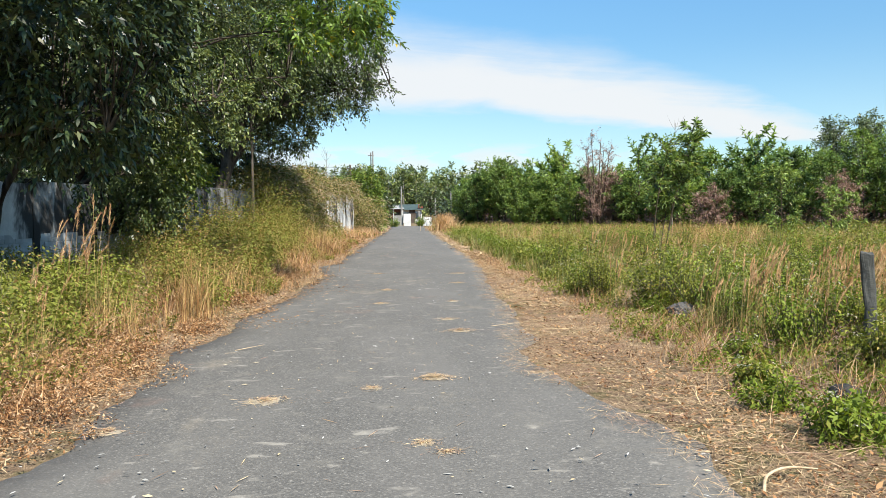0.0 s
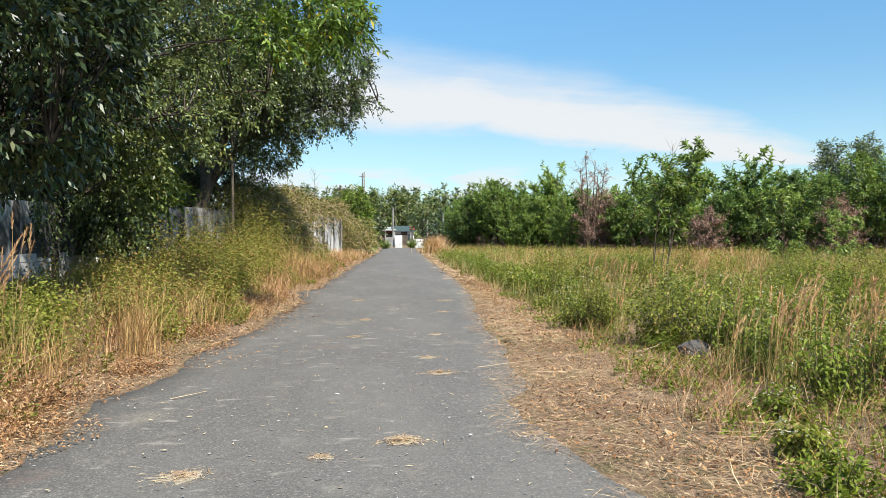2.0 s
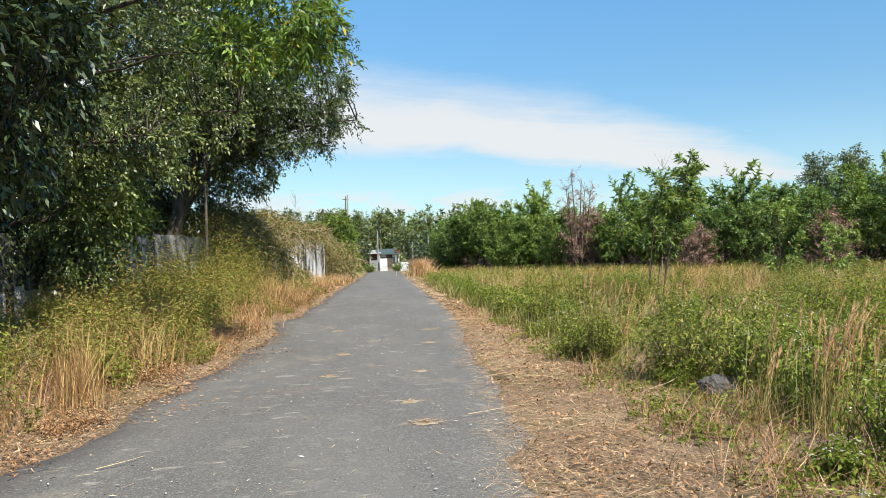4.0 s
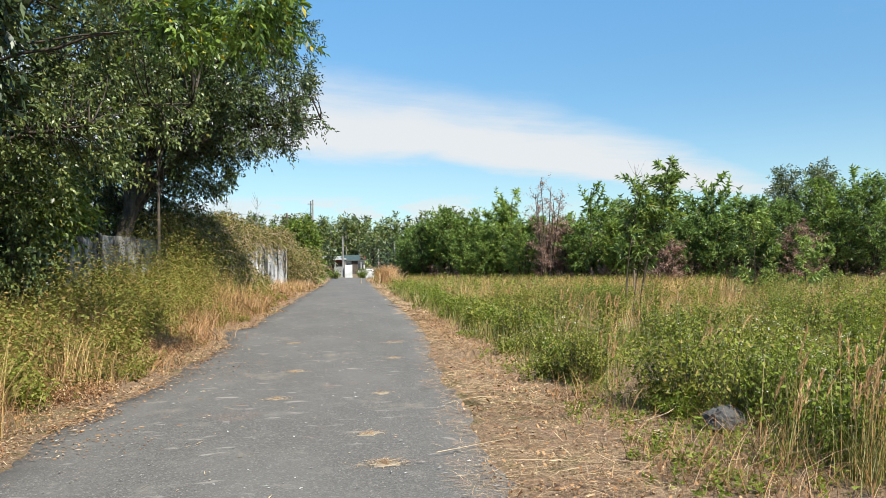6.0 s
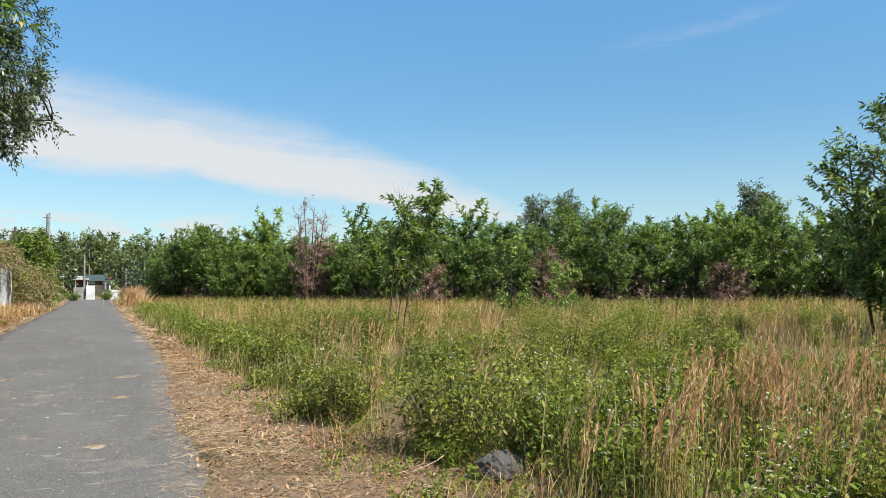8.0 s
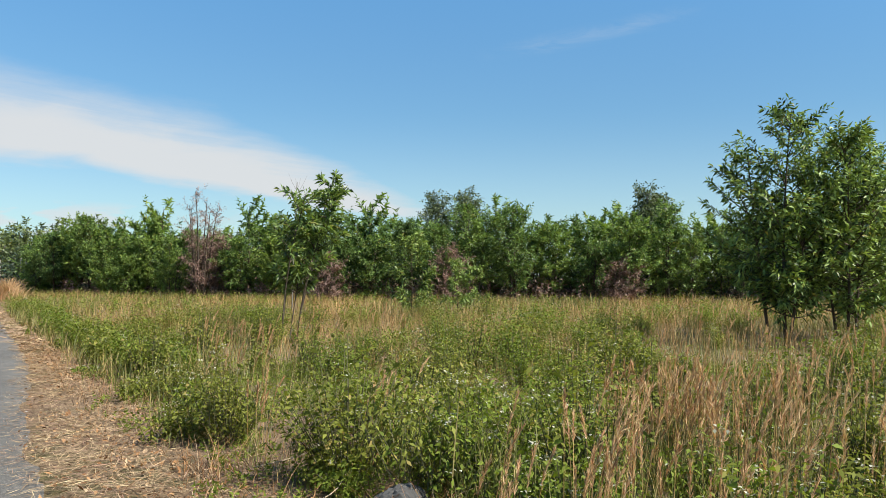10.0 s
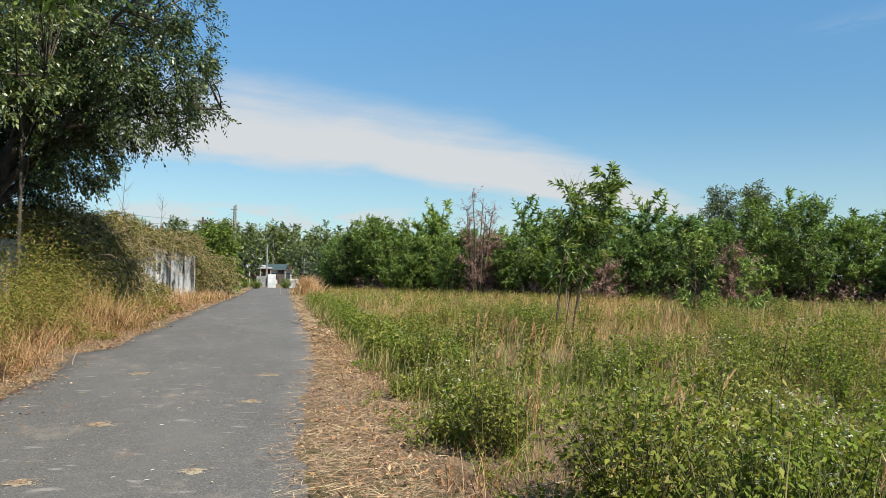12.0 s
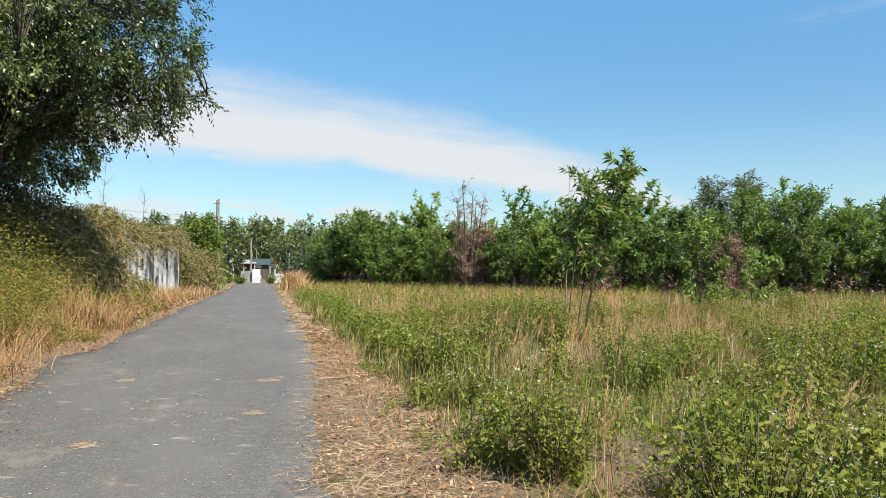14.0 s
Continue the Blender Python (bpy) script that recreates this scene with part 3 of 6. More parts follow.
def young_tree(name, seed, height, width, stems, label, group="", leaf=(0.22, 0.058), mat=None, branches=56, subs=4, k=9, low=0.17, leader=0.16, plain=False, girth=0.011, loose=1.0, fan=0.07, reach=0.075, sway=0.0):
    """A young acacia: slim stems from one root, rising branches, long leaves, pointed leaders."""
    rng = np.random.default_rng(seed)
    mat = mat or LEAF_ACACIA
    ob = thing(name, (0, 0, 0), label, "tree", group)
    tall = height * np.concatenate([[1.0], 0.72 + 0.22 * rng.random(stems - 1)]) if stems > 1 else np.array([height])
    turn = rng.random(stems) * 6.283
    lean = np.concatenate([[0.03], fan + 0.08 * rng.random(stems - 1)])[:, None] * np.stack([np.cos(turn), np.sin(turn)], 1) * tall[:, None]
    root = np.stack([0.2 * np.cos(turn), 0.2 * np.sin(turn), 0 * turn - 0.05], 1)
    top = np.concatenate([root[:, :2] + lean, tall[:, None]], 1)
    line = curve(root, (root + top) / 2 + rng.normal(0, 0.1, root.shape), top, 12)
    line[..., 0] += sway * np.clip(line[..., 2] / height, 0, 1) ** 1.7
    top = line[:, -1]
    for s in range(stems):
        wood = Geo()
        tube_faces(wood, line[s:s + 1], np.linspace(girth * height, 0.002 * height, 12)[None], 6)
        part("trunk", wood.mesh("trunk", BARK_YOUNG, True), BARK_YOUNG, ob)
    which = rng.integers(0, stems, branches)
    at = low + (0.97 - low) * np.sort(rng.random(branches))
    idx = at * 11
    i0 = np.clip(idx.astype(int), 0, 10)
    f = (idx - i0)[:, None]
    start = line[which, i0] * (1 - f) + line[which, i0 + 1] * f
    shape = np.interp((at - low) / (1 - low), [0, 0.15, 0.4, 0.7, 1.0], [0.55, 0.9, 1.0, 0.72, 0.25])
    go = np.arange(branches) * 2.4 + rng.normal(0, 0.5, branches)
    length = width * 0.5 * shape * (0.65 + 0.6 * rng.random(branches))
    up = 0.4 + 0.55 * at + rng.normal(0, 0.2, branches)
    out = np.stack([np.cos(go), np.sin(go), up], 1)
    ends = start + out * length[:, None]
    paths = curve(start, (start + ends) / 2 - np.array([0, 0, 0.08]) * length[:, None], ends, 5)
    branch = Geo()
    tube_faces(branch, paths, np.linspace(0.0035 * height, 0.0012 * height, 5)[None].repeat(branches, 0), 3)
    tagged(part("twig", branch.mesh("twig", BARK_YOUNG), BARK_YOUNG, ob), kind="stuff")
    leaves = Geo()
    shoot_leaves(leaves, rng, paths[:, 1], ends - paths[:, 1], np.linalg.norm(ends - paths[:, 1], axis=1) * 1.15, k + 4, leaf[0], leaf[1], 0.9, 0.28, loose=loose, plain=plain)
    clump = 0.5 + 1.0 * rng.random(branches)  # some boughs full, some thin
    root2 = (paths[:, 2, None] * (1 - np.linspace(0, 1, subs)[None, :, None]) + ends[:, None] * np.linspace(0, 1, subs)[None, :, None]).reshape(-1, 3)
    way2 = unit(np.repeat(out, subs, 0) * 0.5 + rng.normal(0, 0.6, root2.shape) + np.array([0, 0, 0.35]))
    shoot_leaves(leaves, rng, root2, way2, reach * height * np.repeat(clump, subs) * (0.6 + 0.8 * rng.random(len(root2))), k, leaf[0], leaf[1], 0.85, 0.3, loose=loose, plain=plain)
    heads = line[:, 9]
    shoot_leaves(leaves, rng, heads, top - heads, tall * leader * 1.35, 24, leaf[0] * 0.8, leaf[1] * 0.8, 0.6, 0.25, loose=loose, plain=plain)
    part("foliage", leaves.mesh("foliage", mat), mat, ob)
    return ob


def left_trees():
    """The big shade trees behind the wall."""
    # leaf colour darkened to stand in for the shade beneath this crown
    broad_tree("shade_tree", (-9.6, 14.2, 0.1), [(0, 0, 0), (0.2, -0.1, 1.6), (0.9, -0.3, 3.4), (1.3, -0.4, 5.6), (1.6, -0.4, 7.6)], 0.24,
               # last two lobes stay out of view, added to shade foliage and wall
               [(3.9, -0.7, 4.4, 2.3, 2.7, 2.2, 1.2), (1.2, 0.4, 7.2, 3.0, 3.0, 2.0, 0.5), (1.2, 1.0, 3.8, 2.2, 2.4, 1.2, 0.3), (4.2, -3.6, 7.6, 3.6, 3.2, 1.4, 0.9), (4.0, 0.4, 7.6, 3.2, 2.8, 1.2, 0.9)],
               620, (0.155, 0.055), LEAF_SHADED, BARK_DARK, "dense broadleaf tree overhanging the wall, leaves coloured dark for shade, unseen canopy added", 11, 11, 9, 12, 0.35, 2.4, 0.45)
    broad_tree("spreading_tree", (-9.2, 23.0, 0.1), [(0, 0, 0), (0.3, -0.3, 1.8), (1.2, -0.9, 3.8), (2.4, -1.6, 5.8), (3.4, -2.2, 8.2)], 0.26,
               [(3.0, 0.2, 6.6, 4.0, 3.6, 3.4, 1.0), (2.4, -1.2, 4.3, 2.8, 2.4, 1.9, 0.6), (4.2, -1.0, 8.2, 2.6, 2.6, 1.8, 0.25)],
               500, (0.11, 0.048), LEAF_SUNNY, BARK_DARK, "tall spreading broadleaf tree with brown limbs", 12, 12, 9, 14, 0.22, 2.4, 0.42)
    broad_tree("overhanging_tree", (-8.6, 17.6, 0.1), [(0, 0, 0), (0.4, -0.2, 2.0), (2.0, -0.6, 3.9), (4.0, -1.2, 5.4), (6.0, -1.8, 5.9)], 0.09,
               [(7.65, -2.0, 5.15, 0.85, 0.8, 0.55, 1.0), (6.8, -2.1, 4.75, 0.45, 0.5, 0.3, 0.3), (6.9, -1.9, 6.1, 1.1, 1.0, 0.5, 0.6)],
               62, (0.13, 0.045), LEAF_PINNATE, BARK_DARK, "bright green feather-leaved bough with a few yellow leaves", 13, 7, 12, 3, 0.3, 1.8, 0.4)
    broad_tree("leaning_tree", (-7.2, 31.5, 0.1), [(0, 0, 0), (0.4, 0, 2.0), (1.0, 0, 4.0), (1.9, 0.1, 6.4), (2.6, 0.2, 9.5)], 0.30,
               [(2.2, 0.4, 9.0, 4.9, 4.6, 3.4, 1.0), (3.6, 0.2, 7.2, 3.6, 3.0, 2.4, 0.7), (0.6, 2.6, 4.8, 2.6, 2.0, 1.7, 0.25), (2.9, 0.0, 5.1, 1.3, 1.5, 1.2, 0.18)],
               720, (0.118, 0.054), LEAF_BROAD, BARK_DARK, "large leaning tree with dark hanging foliage", 14, 14, 9, 16, 0.22, 2.4, 0.42)
    broad_tree("slender_tree", (-5.3, 30.2, 0.1), [(0, 0, 0), (0.05, 0, 2.5), (0.0, 0.1, 5.0), (0.1, 0.1, 7.5)], 0.065,
               [(0.1, 0.1, 7.6, 1.8, 1.8, 1.4, 1.0)], 90, (0.14, 0.045), LEAF_BROAD, BARK_DARK, "straight slender dark-stemmed tree", 15, 10, 8, 6)
    broad_tree("back_tree", (-12.5, 27.0, 0.1), [(0, 0, 0), (0.1, 0, 3.0), (-0.2, 0, 6.0), (0, 0, 9.0)], 0.28,
               [(0.5, 0, 6.2, 4.0, 4.5, 4.4, 1.0)], 330, (0.19, 0.07), LEAF_BROAD, BARK_DARK, "dark green tree behind the wall", 16, 10, 8, 10, plain=True)
    broad_tree("back_tree", (-12.0, 38.0, 0.1), [(0, 0, 0), (0.2, 0, 2.5), (0.3, 0, 5.0), (0, 0, 7.5)], 0.25,
               [(1.0, 0, 5.0, 4.2, 4.0, 3.4, 1.0)], 300, (0.19, 0.07), LEAF_BROAD, BARK_DARK, "dark green tree behind the wall", 17, 10, 8, 10, plain=True)


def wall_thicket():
    """Dense scrub added to close gaps under the crowns, coloured dark for shade there."""
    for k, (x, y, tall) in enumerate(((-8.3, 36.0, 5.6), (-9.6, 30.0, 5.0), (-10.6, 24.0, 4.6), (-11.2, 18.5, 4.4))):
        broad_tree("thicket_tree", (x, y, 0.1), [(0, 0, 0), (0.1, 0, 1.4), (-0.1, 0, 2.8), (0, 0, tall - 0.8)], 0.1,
                   [(0, 0, tall * 0.55, 2.2, 3.0, tall * 0.45, 1.0)], 170, (0.17, 0.075), LEAF_SHADED, BARK_DARK, "dense scrub tree behind the wall, dark leaf colour standing in for shade", 700 + k, 9, 7, 6, plain=True)


FRONT = ((3, 84), (5.5, 78), (12, 66), (20, 54), (34, 46.5), (46, 40), (60, 33), (90, 20))


def front_y(x):
    return np.interp(x, *zip(*FRONT))


def plantation():
    """Young acacias in rows along the far side of the field, a few standing free."""
    rng = np.random.default_rng(21)
    rows = "young acacia trees of the plantation"
    kinds = [young_tree("acacia_tree", 100 + s, h, w, st, "young acacia with fresh green leaves and dark stems", rows, (0.17, 0.07), None, nb, 5, 10, lo, 0.09)
             for s, (h, w, st, nb, lo) in enumerate([(4.9, 2.5, 2, 100, 0.16), (5.6, 2.4, 2, 104, 0.2), (4.3, 2.8, 3, 104, 0.12), (5.0, 2.2, 1, 90, 0.24), (3.9, 2.4, 2, 84, 0.1), (5.9, 2.6, 2, 110, 0.18)])]
    kinds += [young_tree("acacia_tree", 120 + s, h, w, 2, "young acacia with fresh green leaves and dark stems", rows, (0.30, 0.13), None, 44, 3, 10, 0.15, 0.08, plain=True)
              for s, (h, w) in enumerate([(5.0, 3.0), (5.6, 3.0), (4.7, 3.0)])]
    used = set()
    for row in range(3):
        x = 6.4 + 0.8 * row
        while x < 66 - row * 3:
            slope = abs(front_y(x + 0.5) - front_y(x)) * 2
            y = front_y(x) + row * 3.4 + rng.normal(0, 0.9)
            k = int(rng.integers(0, 6)) if row == 0 else int(rng.integers(6, 9))
            s = (0.78 + 0.36 * rng.random()) * (1.0 if row == 0 else 1.08)
            if abs(x - 15.4) > 1.5 or row > 0:
                m = pose(x, y, -0.1, 0, 0, rng.random() * 360) @ Matrix.Diagonal((s, s, s, 1))
                if k in used:
                    copy = copy_thing(kinds[k], m)
                    copy.scale = (s, s, s)
                else:
                    kinds[k].matrix_basis = m
                    used.add(k)
            x += (1.5 + 1.3 * rng.random()) / math.hypot(1, slope)
    free = [("slim_acacia", (7.65, 23.6), 4.2, 1.0, 6, 31, 92, "slim free-standing young acacia with several bare dark stems"),
            ("corner_acacia", (17.5, 18.0), 5.6, 2.0, 3, 32, 130, "bushy young acacia standing in the weeds"),
            ("corner_acacia", (18.9, 17.2), 5.1, 2.4, 3, 33, 130, "broad young acacia with large glossy leaves"),
            ("corner_acacia", (21.6, 18.8), 5.0, 3.2, 2, 34, 100, "broad young acacia with large glossy leaves"),
            ("corner_acacia", (22.6, 15.6), 4.6, 3.0, 2, 36, 100, "broad young acacia with large glossy leaves"),
            ("sapling", (15.2, 31.5), 3.0, 1.7, 1, 35, 30, "small acacia sapling at the field's edge"),
            ("sapling", (18.6, 33.5), 2.4, 1.4, 2, 38, 24, "small acacia sapling at the field's edge")]
    for name, (x, y), h, w, st, seed, nb, label in free:
        slim = name == "slim_acacia"
        ob = young_tree(name, seed, h, w, st, label, "", (0.17, 0.05), LEAF_SLIM if slim else LEAF_GLOSSY, nb, 3 if slim else 5, 10 if slim else 11, 0.44 if slim else 0.18,
                        0.15, False, 0.004 if slim else 0.008, 0.9, 0.05 if slim else 0.06, 0.05 if slim else 0.06, 0.85 if slim else 0.0)
        ob.matrix_basis = pose(x, y, -0.1, 0, 0, 0 if slim else seed * 40)
    for (x, y), h, seed in (((35.0, 63.8), 9.0, 41), ((36.9, 62.4), 9.2, 42), ((45.5, 50.5), 9.0, 43), ((48.0, 52.0), 8.6, 44)):
        broad_tree("tall_acacia", (x, y, -0.1), [(0, 0, 0), (0.1, 0, 3), (0, 0.1, 6), (0, 0, h - 1)], 0.12,
                   [(0, 0, h - 1.2, 0.9, 0.9, 1.1, 0.8), (0.5, 0.3, h - 2.2, 1.1, 1.1, 1.0, 0.6), (-0.5, 0, h - 3.4, 1.7, 1.7, 1.6, 1.0), (0.2, 0, h - 5.2, 1.9, 1.9, 1.6, 0.7)], 100, (0.24, 0.085), LEAF_GREY, BARK_GREY,
                   "taller grey-green acacia rising behind the row", seed, 8, 7, 6)


def dry_tree(at, height, seed, width=2.0):
    """A dead young tree: upright dry twigs with a few shrivelled reddish leaves."""
    ob = young_tree("dead_tree", seed, height, width, 6, "dead young tree with dry reddish twigs", "dead trees among the acacias", (0.17, 0.035), DEAD_TWIG, 110, 4, 8, 0.04, 0.1)
    ob.matrix_basis = pose(*at, -0.1)


def far_woods():
    rng = np.random.default_rng(51)
    leaves, wood = Geo(), Geo()
    n = 170
    x, y = np.where(rng.random(n) < 0.6, rng.uniform(-22, 20, n), rng.uniform(-60, 70, n)), rng.uniform(129, 160, n)
    h = rng.uniform(6.8, 9.4, n)
    foot = np.stack([x, y, 0 * x], 1)
    tube_faces(wood, curve(foot, foot + np.stack([0 * x, 0 * x, h * 0.5], 1), foot + np.stack([0 * x, 0 * x, h * 0.9], 1), 4), np.linspace(0.13, 0.04, 4)[None].repeat(n, 0), 5)
    per = 60
    s = rng.random((n, per))
    r = 1.9 * np.interp(s, [0, 0.2, 0.6, 1], [0.7, 1, 0.85, 0.15]) * np.sqrt(rng.random((n, per)))
    a = rng.random((n, per)) * 6.283
    spot = np.stack([x[:, None] + r * np.cos(a), y[:, None] + r * np.sin(a), h[:, None] * (0.1 + 0.9 * s)], -1).reshape(-1, 3)
    shoot_leaves(leaves, rng, spot, unit(rng.normal(0, 0.6, spot.shape) + np.array([0, 0, 0.6])), 1.0, 7, 0.6, 0.28, 0.9, 0.25, loose=0.9, plain=True)
    ob = tagged(new("far_woods", leaves.mesh("far_woods", LEAF_SUNNY)), "band of green woods at the end of the road", "woods", kind="stuff")
    tagged(part("trunk", wood.mesh("trunk", BARK_GREY), BARK_GREY, ob), kind="stuff")


# ---- low growth ----
def scatter(rng, n, x0, x1, y0, y1, keep):
    x, y = rng.uniform(x0, x1, n), rng.uniform(y0, y1, n)
    ok = keep(x, y)
    return x[ok], y[ok]


def feet(x, y):
    return np.stack([x, y, land(x, y) - 0.02], 1)


def weeds(leaf_geo, stem_geo, rng, x, y, height, stems, k, leaf, spread=0.30, head_geo=None, heads=0.3, plain=False, droop=0.2):
    """Leafy weeds: several stems from a foot, leaves all along them, some with pale flower heads."""
    n = len(x)
    if not n:
        return
    foot = np.repeat(feet(x, y), stems, 0) + np.concatenate([rng.normal(0, 0.05, (n * stems, 2)), np.zeros((n * stems, 1))], 1)
    tall = np.repeat(np.broadcast_to(height, n), stems) * (0.6 + 0.5 * rng.random(n * stems))
    way = unit(np.concatenate([rng.normal(0, spread, (n * stems, 2)), np.ones((n * stems, 1))], 1))
    tip = foot + way * tall[:, None]
    shoot_leaves(leaf_geo, rng, foot + way * 0.12 * tall[:, None], way, tall * 0.92, k, leaf[0], leaf[1], 1.1, droop, 0.15, loose=0.75, plain=plain)
    if stem_geo is not None:
        leaf_faces(stem_geo, foot, tip - foot, rng.normal(0, 1, foot.shape) * np.array([1, 1, 0.1]), tall, 0.011, 0.1)
    if head_geo is not None:
        some = rng.random(len(tip)) < heads
        t = np.repeat(tip[some], 6, 0) + rng.normal(0, 0.022, (some.sum() * 6, 3)) * np.array([1, 1, 0.4])
        leaf_faces(head_geo, t, rng.normal(0, 1, t.shape) * np.array([1, 1, 0.4]), np.array([[0, 0, 1.0]]) + 0 * t, 0.026, 0.02)


def band(y):
    """Width of the bare strip of straw beside the road."""
    return np.interp(y, [0, 4, 5.2, 6.5, 8, 10, 12, 13.2, 15, 19, 22, 40, 90], [1.2, 1.2, 1.35, 1.6, 1.55, 1.45, 1.45, 1.15, 1.2, 1.0, 0.7, 0.45, 0.4])


def ragged(x, y):
    """Uneven inner edge of the growth beside the straw."""
    return 0.16 * np.sin(y * 2.1) + 0.14 * np.sin(y * 5.3 + 1.0) + 0.1 * np.sin(y * 11.7 + x * 3.0)


def field():
    """Weeds and grass on the open ground beside the road."""
    rng = np.random.default_rng(61)
    weed, lush, stem, head, green, dry, brown = (Geo() for _ in range(7))

    def inside(x, y):
        return (x > road_right(y) + band(y) + ragged(x, y)) & (y < front_y(x) + 2)

    def distance(x, y):
        return np.hypot(x - 1, y - 5)

    # leafy weeds in mounds, thinning out with distance
    def mounds(n, area, lo, hi, fixed=()):
        """Centres, widths and heights of mounds of weeds."""
        x, y = scatter(rng, n, *area, inside)
        d = distance(x, y)
        ok = (d > lo) & (d < hi) & ~((x < 4.4) & (y < 7.5)) & (np.hypot((x - 3.2) / 0.95, (y - 9.0) / 1.8) > 1) & (patchy(x, y, 0.35, 3.0) + rng.normal(0, 0.08, len(x)) > (0.45 if lo == 0 else 0.53))
        x, y = x[ok], y[ok]
        if fixed:
            x, y = np.concatenate([x, [f[0] for f in fixed]]), np.concatenate([y, [f[1] for f in fixed]])
        wide = rng.uniform(0.3, 0.62, len(x))
        tall = (0.3 + 0.78 * rng.random(len(x)) ** 1.2) * np.clip((x - road_right(y) - band(y) + 0.35) / 1.2, 0.4, 1)
        if fixed:
            wide[-len(fixed):], tall[-len(fixed):] = [f[2] for f in fixed], [f[3] for f in fixed]
        tall *= 1 - 0.55 * np.clip(1.4 - np.hypot((x - 5.0) / 1.7, (y - 15.8) / 1.9), 0, 1)
        return x, y, wide, tall

    def fill(geos, x, y, wide, tall, per, stems, k, leaf, stem_geo, plain):
        kind = rng.random(len(x)) < 0.58
        for g, sel in ((geos[0], ~kind), (geos[1], kind)):
            m = sel.sum() * per
            out = np.abs(rng.normal(0, 0.5, m))
            turn = rng.random(m) * 6.283
            w, h = np.repeat(wide[sel], per), np.repeat(tall[sel], per)
            weeds(g, stem_geo, rng, np.repeat(x[sel], per) + w * out * np.cos(turn), np.repeat(y[sel], per) + w * out * np.sin(turn),
                  h * np.clip(1.08 - 0.42 * out ** 1.5, 0.25, 1.1), stems, k, leaf, 0.27, head, 0.2, plain, 0.9)

    near = ((2.85, 6.4, 0.22, 0.26), (4.2, 6.85, 0.28, 0.5), (4.6, 6.9, 0.3, 0.6), (3.3, 7.6, 0.2, 0.25), (4.6, 8.3, 0.4, 0.75), (4.1, 9.2, 0.35, 0.6), (5.0, 7.0, 0.5, 0.9), (3.9, 7.9, 0.4, 0.6), (2.75, 4.9, 0.3, 0.3),
            (4.6, 4.9, 0.5, 0.6), (3.6, 4.6, 0.5, 0.45), (5.4, 6.1, 0.5, 0.85), (4.3, 10.6, 0.45, 0.9), (4.7, 11.9, 0.4, 0.4), (5.2, 11.2, 0.5, 0.85), (4.9, 10.2, 0.5, 0.75), (5.4, 12.5, 0.6, 0.7), (6.3, 12.0, 0.6, 0.75), (7.4, 13.0, 0.7, 0.7), (4.6, 9.5, 0.35, 0.6), (5.6, 9.6, 0.4, 0.55), (6.6, 14.6, 0.6, 0.7), (7.5, 10.9, 0.5, 0.6), (8.6, 14.2, 0.8, 0.8), (7.3, 15.8, 0.6, 0.8), (3.45, 13.6, 0.5, 0.9), (3.4, 14.9, 0.35, 0.55), (3.6, 16.6, 0.4, 0.6), (3.7, 19.0, 0.5, 0.6))
    fill((weed, lush), *mounds(210, (2.0, 16, 2.5, 19), 0, 14.5, near), 11, 6, 15, (0.054, 0.023), stem, False)
    y = np.arange(19.5, 46, 0.8)
    x = road_right(y) + band(y) + rng.uniform(0.35, 1.3, len(y))
    edge_row = [(a, b, c, d) for a, b, c, d in zip(x, y, rng.uniform(0.4, 0.6, len(y)), rng.uniform(0.4, 0.8, len(y)))]
    fill((weed, lush), *mounds(360, (2.2, 36, 10, 36), 14, 31, edge_row), 12, 5, 13, (0.066, 0.034), None, True)
    x, y = scatter(rng, 5500, 2.5, 62, 16, 84, inside)
    p, d = patchy(x, y, 0.12, 7.0), distance(x, y)
    ok = (d > 30) & (p + rng.normal(0, 0.12, len(p)) > 0.5)
    for g, sel in ((weed, ok & (p < 0.5)), (lush, ok & (p >= 0.5))):
        weeds(g, None, rng, x[sel], y[sel], rng.uniform(0.35, 0.8, sel.sum()), 4, 8, (0.12, 0.055), 0.35, plain=True)
    # low sprouts between the taller weeds, also out on the straw
    x, y = scatter(rng, 5200, 1.9, 13, 3, 20, lambda a, b: a > road_right(b) + 0.45 * band(b) + 0.3)
    ok = patchy(x, y, 0.9, 43.0) + rng.normal(0, 0.1, len(x)) + 0.3 * np.clip(x - road_right(y) - band(y), -0.6, 0.5) > 0.5
    weeds(lush, None, rng, x[ok], y[ok], rng.uniform(0.08, 0.24, ok.sum()), 4, 7, (0.042, 0.024), 0.5, plain=True)
    # blades, green and dry
    for n, (x0, x1, y0, y1), lo, hi, width, tall, parts in ((16000, (2, 16, 2.5, 19), 0, 14.5, 0.005, 0.46, 3), (42000, (2.2, 36, 10, 36), 14, 31, 0.0095, 0.62, 2), (66000, (2.5, 62, 16, 84), 30, 90, 0.026, 0.62, 2)):
        x, y = scatter(rng, n, x0, x1, y0, y1, inside)
        d = distance(x, y)
        ok = (d > lo) & (d < hi)
        x, y, d = x[ok], y[ok], d[ok]
        gold = patchy(x, y, 0.28, 15.0) + 0.46 * np.clip((d - 14) / 12, -0.2, 0.6) + rng.normal(0, 0.13, len(x)) > 0.71
        thick = patchy(x, y, 0.7, 19.0) > 0.3
        edge = np.clip((x - road_right(y) - band(y)) / 1.5, 0.3, 1)
        h = tall * (0.5 + 0.7 * rng.random(len(x))) * edge
        sel = ~gold & thick
        blade_faces(green, rng, feet(x[sel], y[sel]), h[sel], width, 0.45, parts)
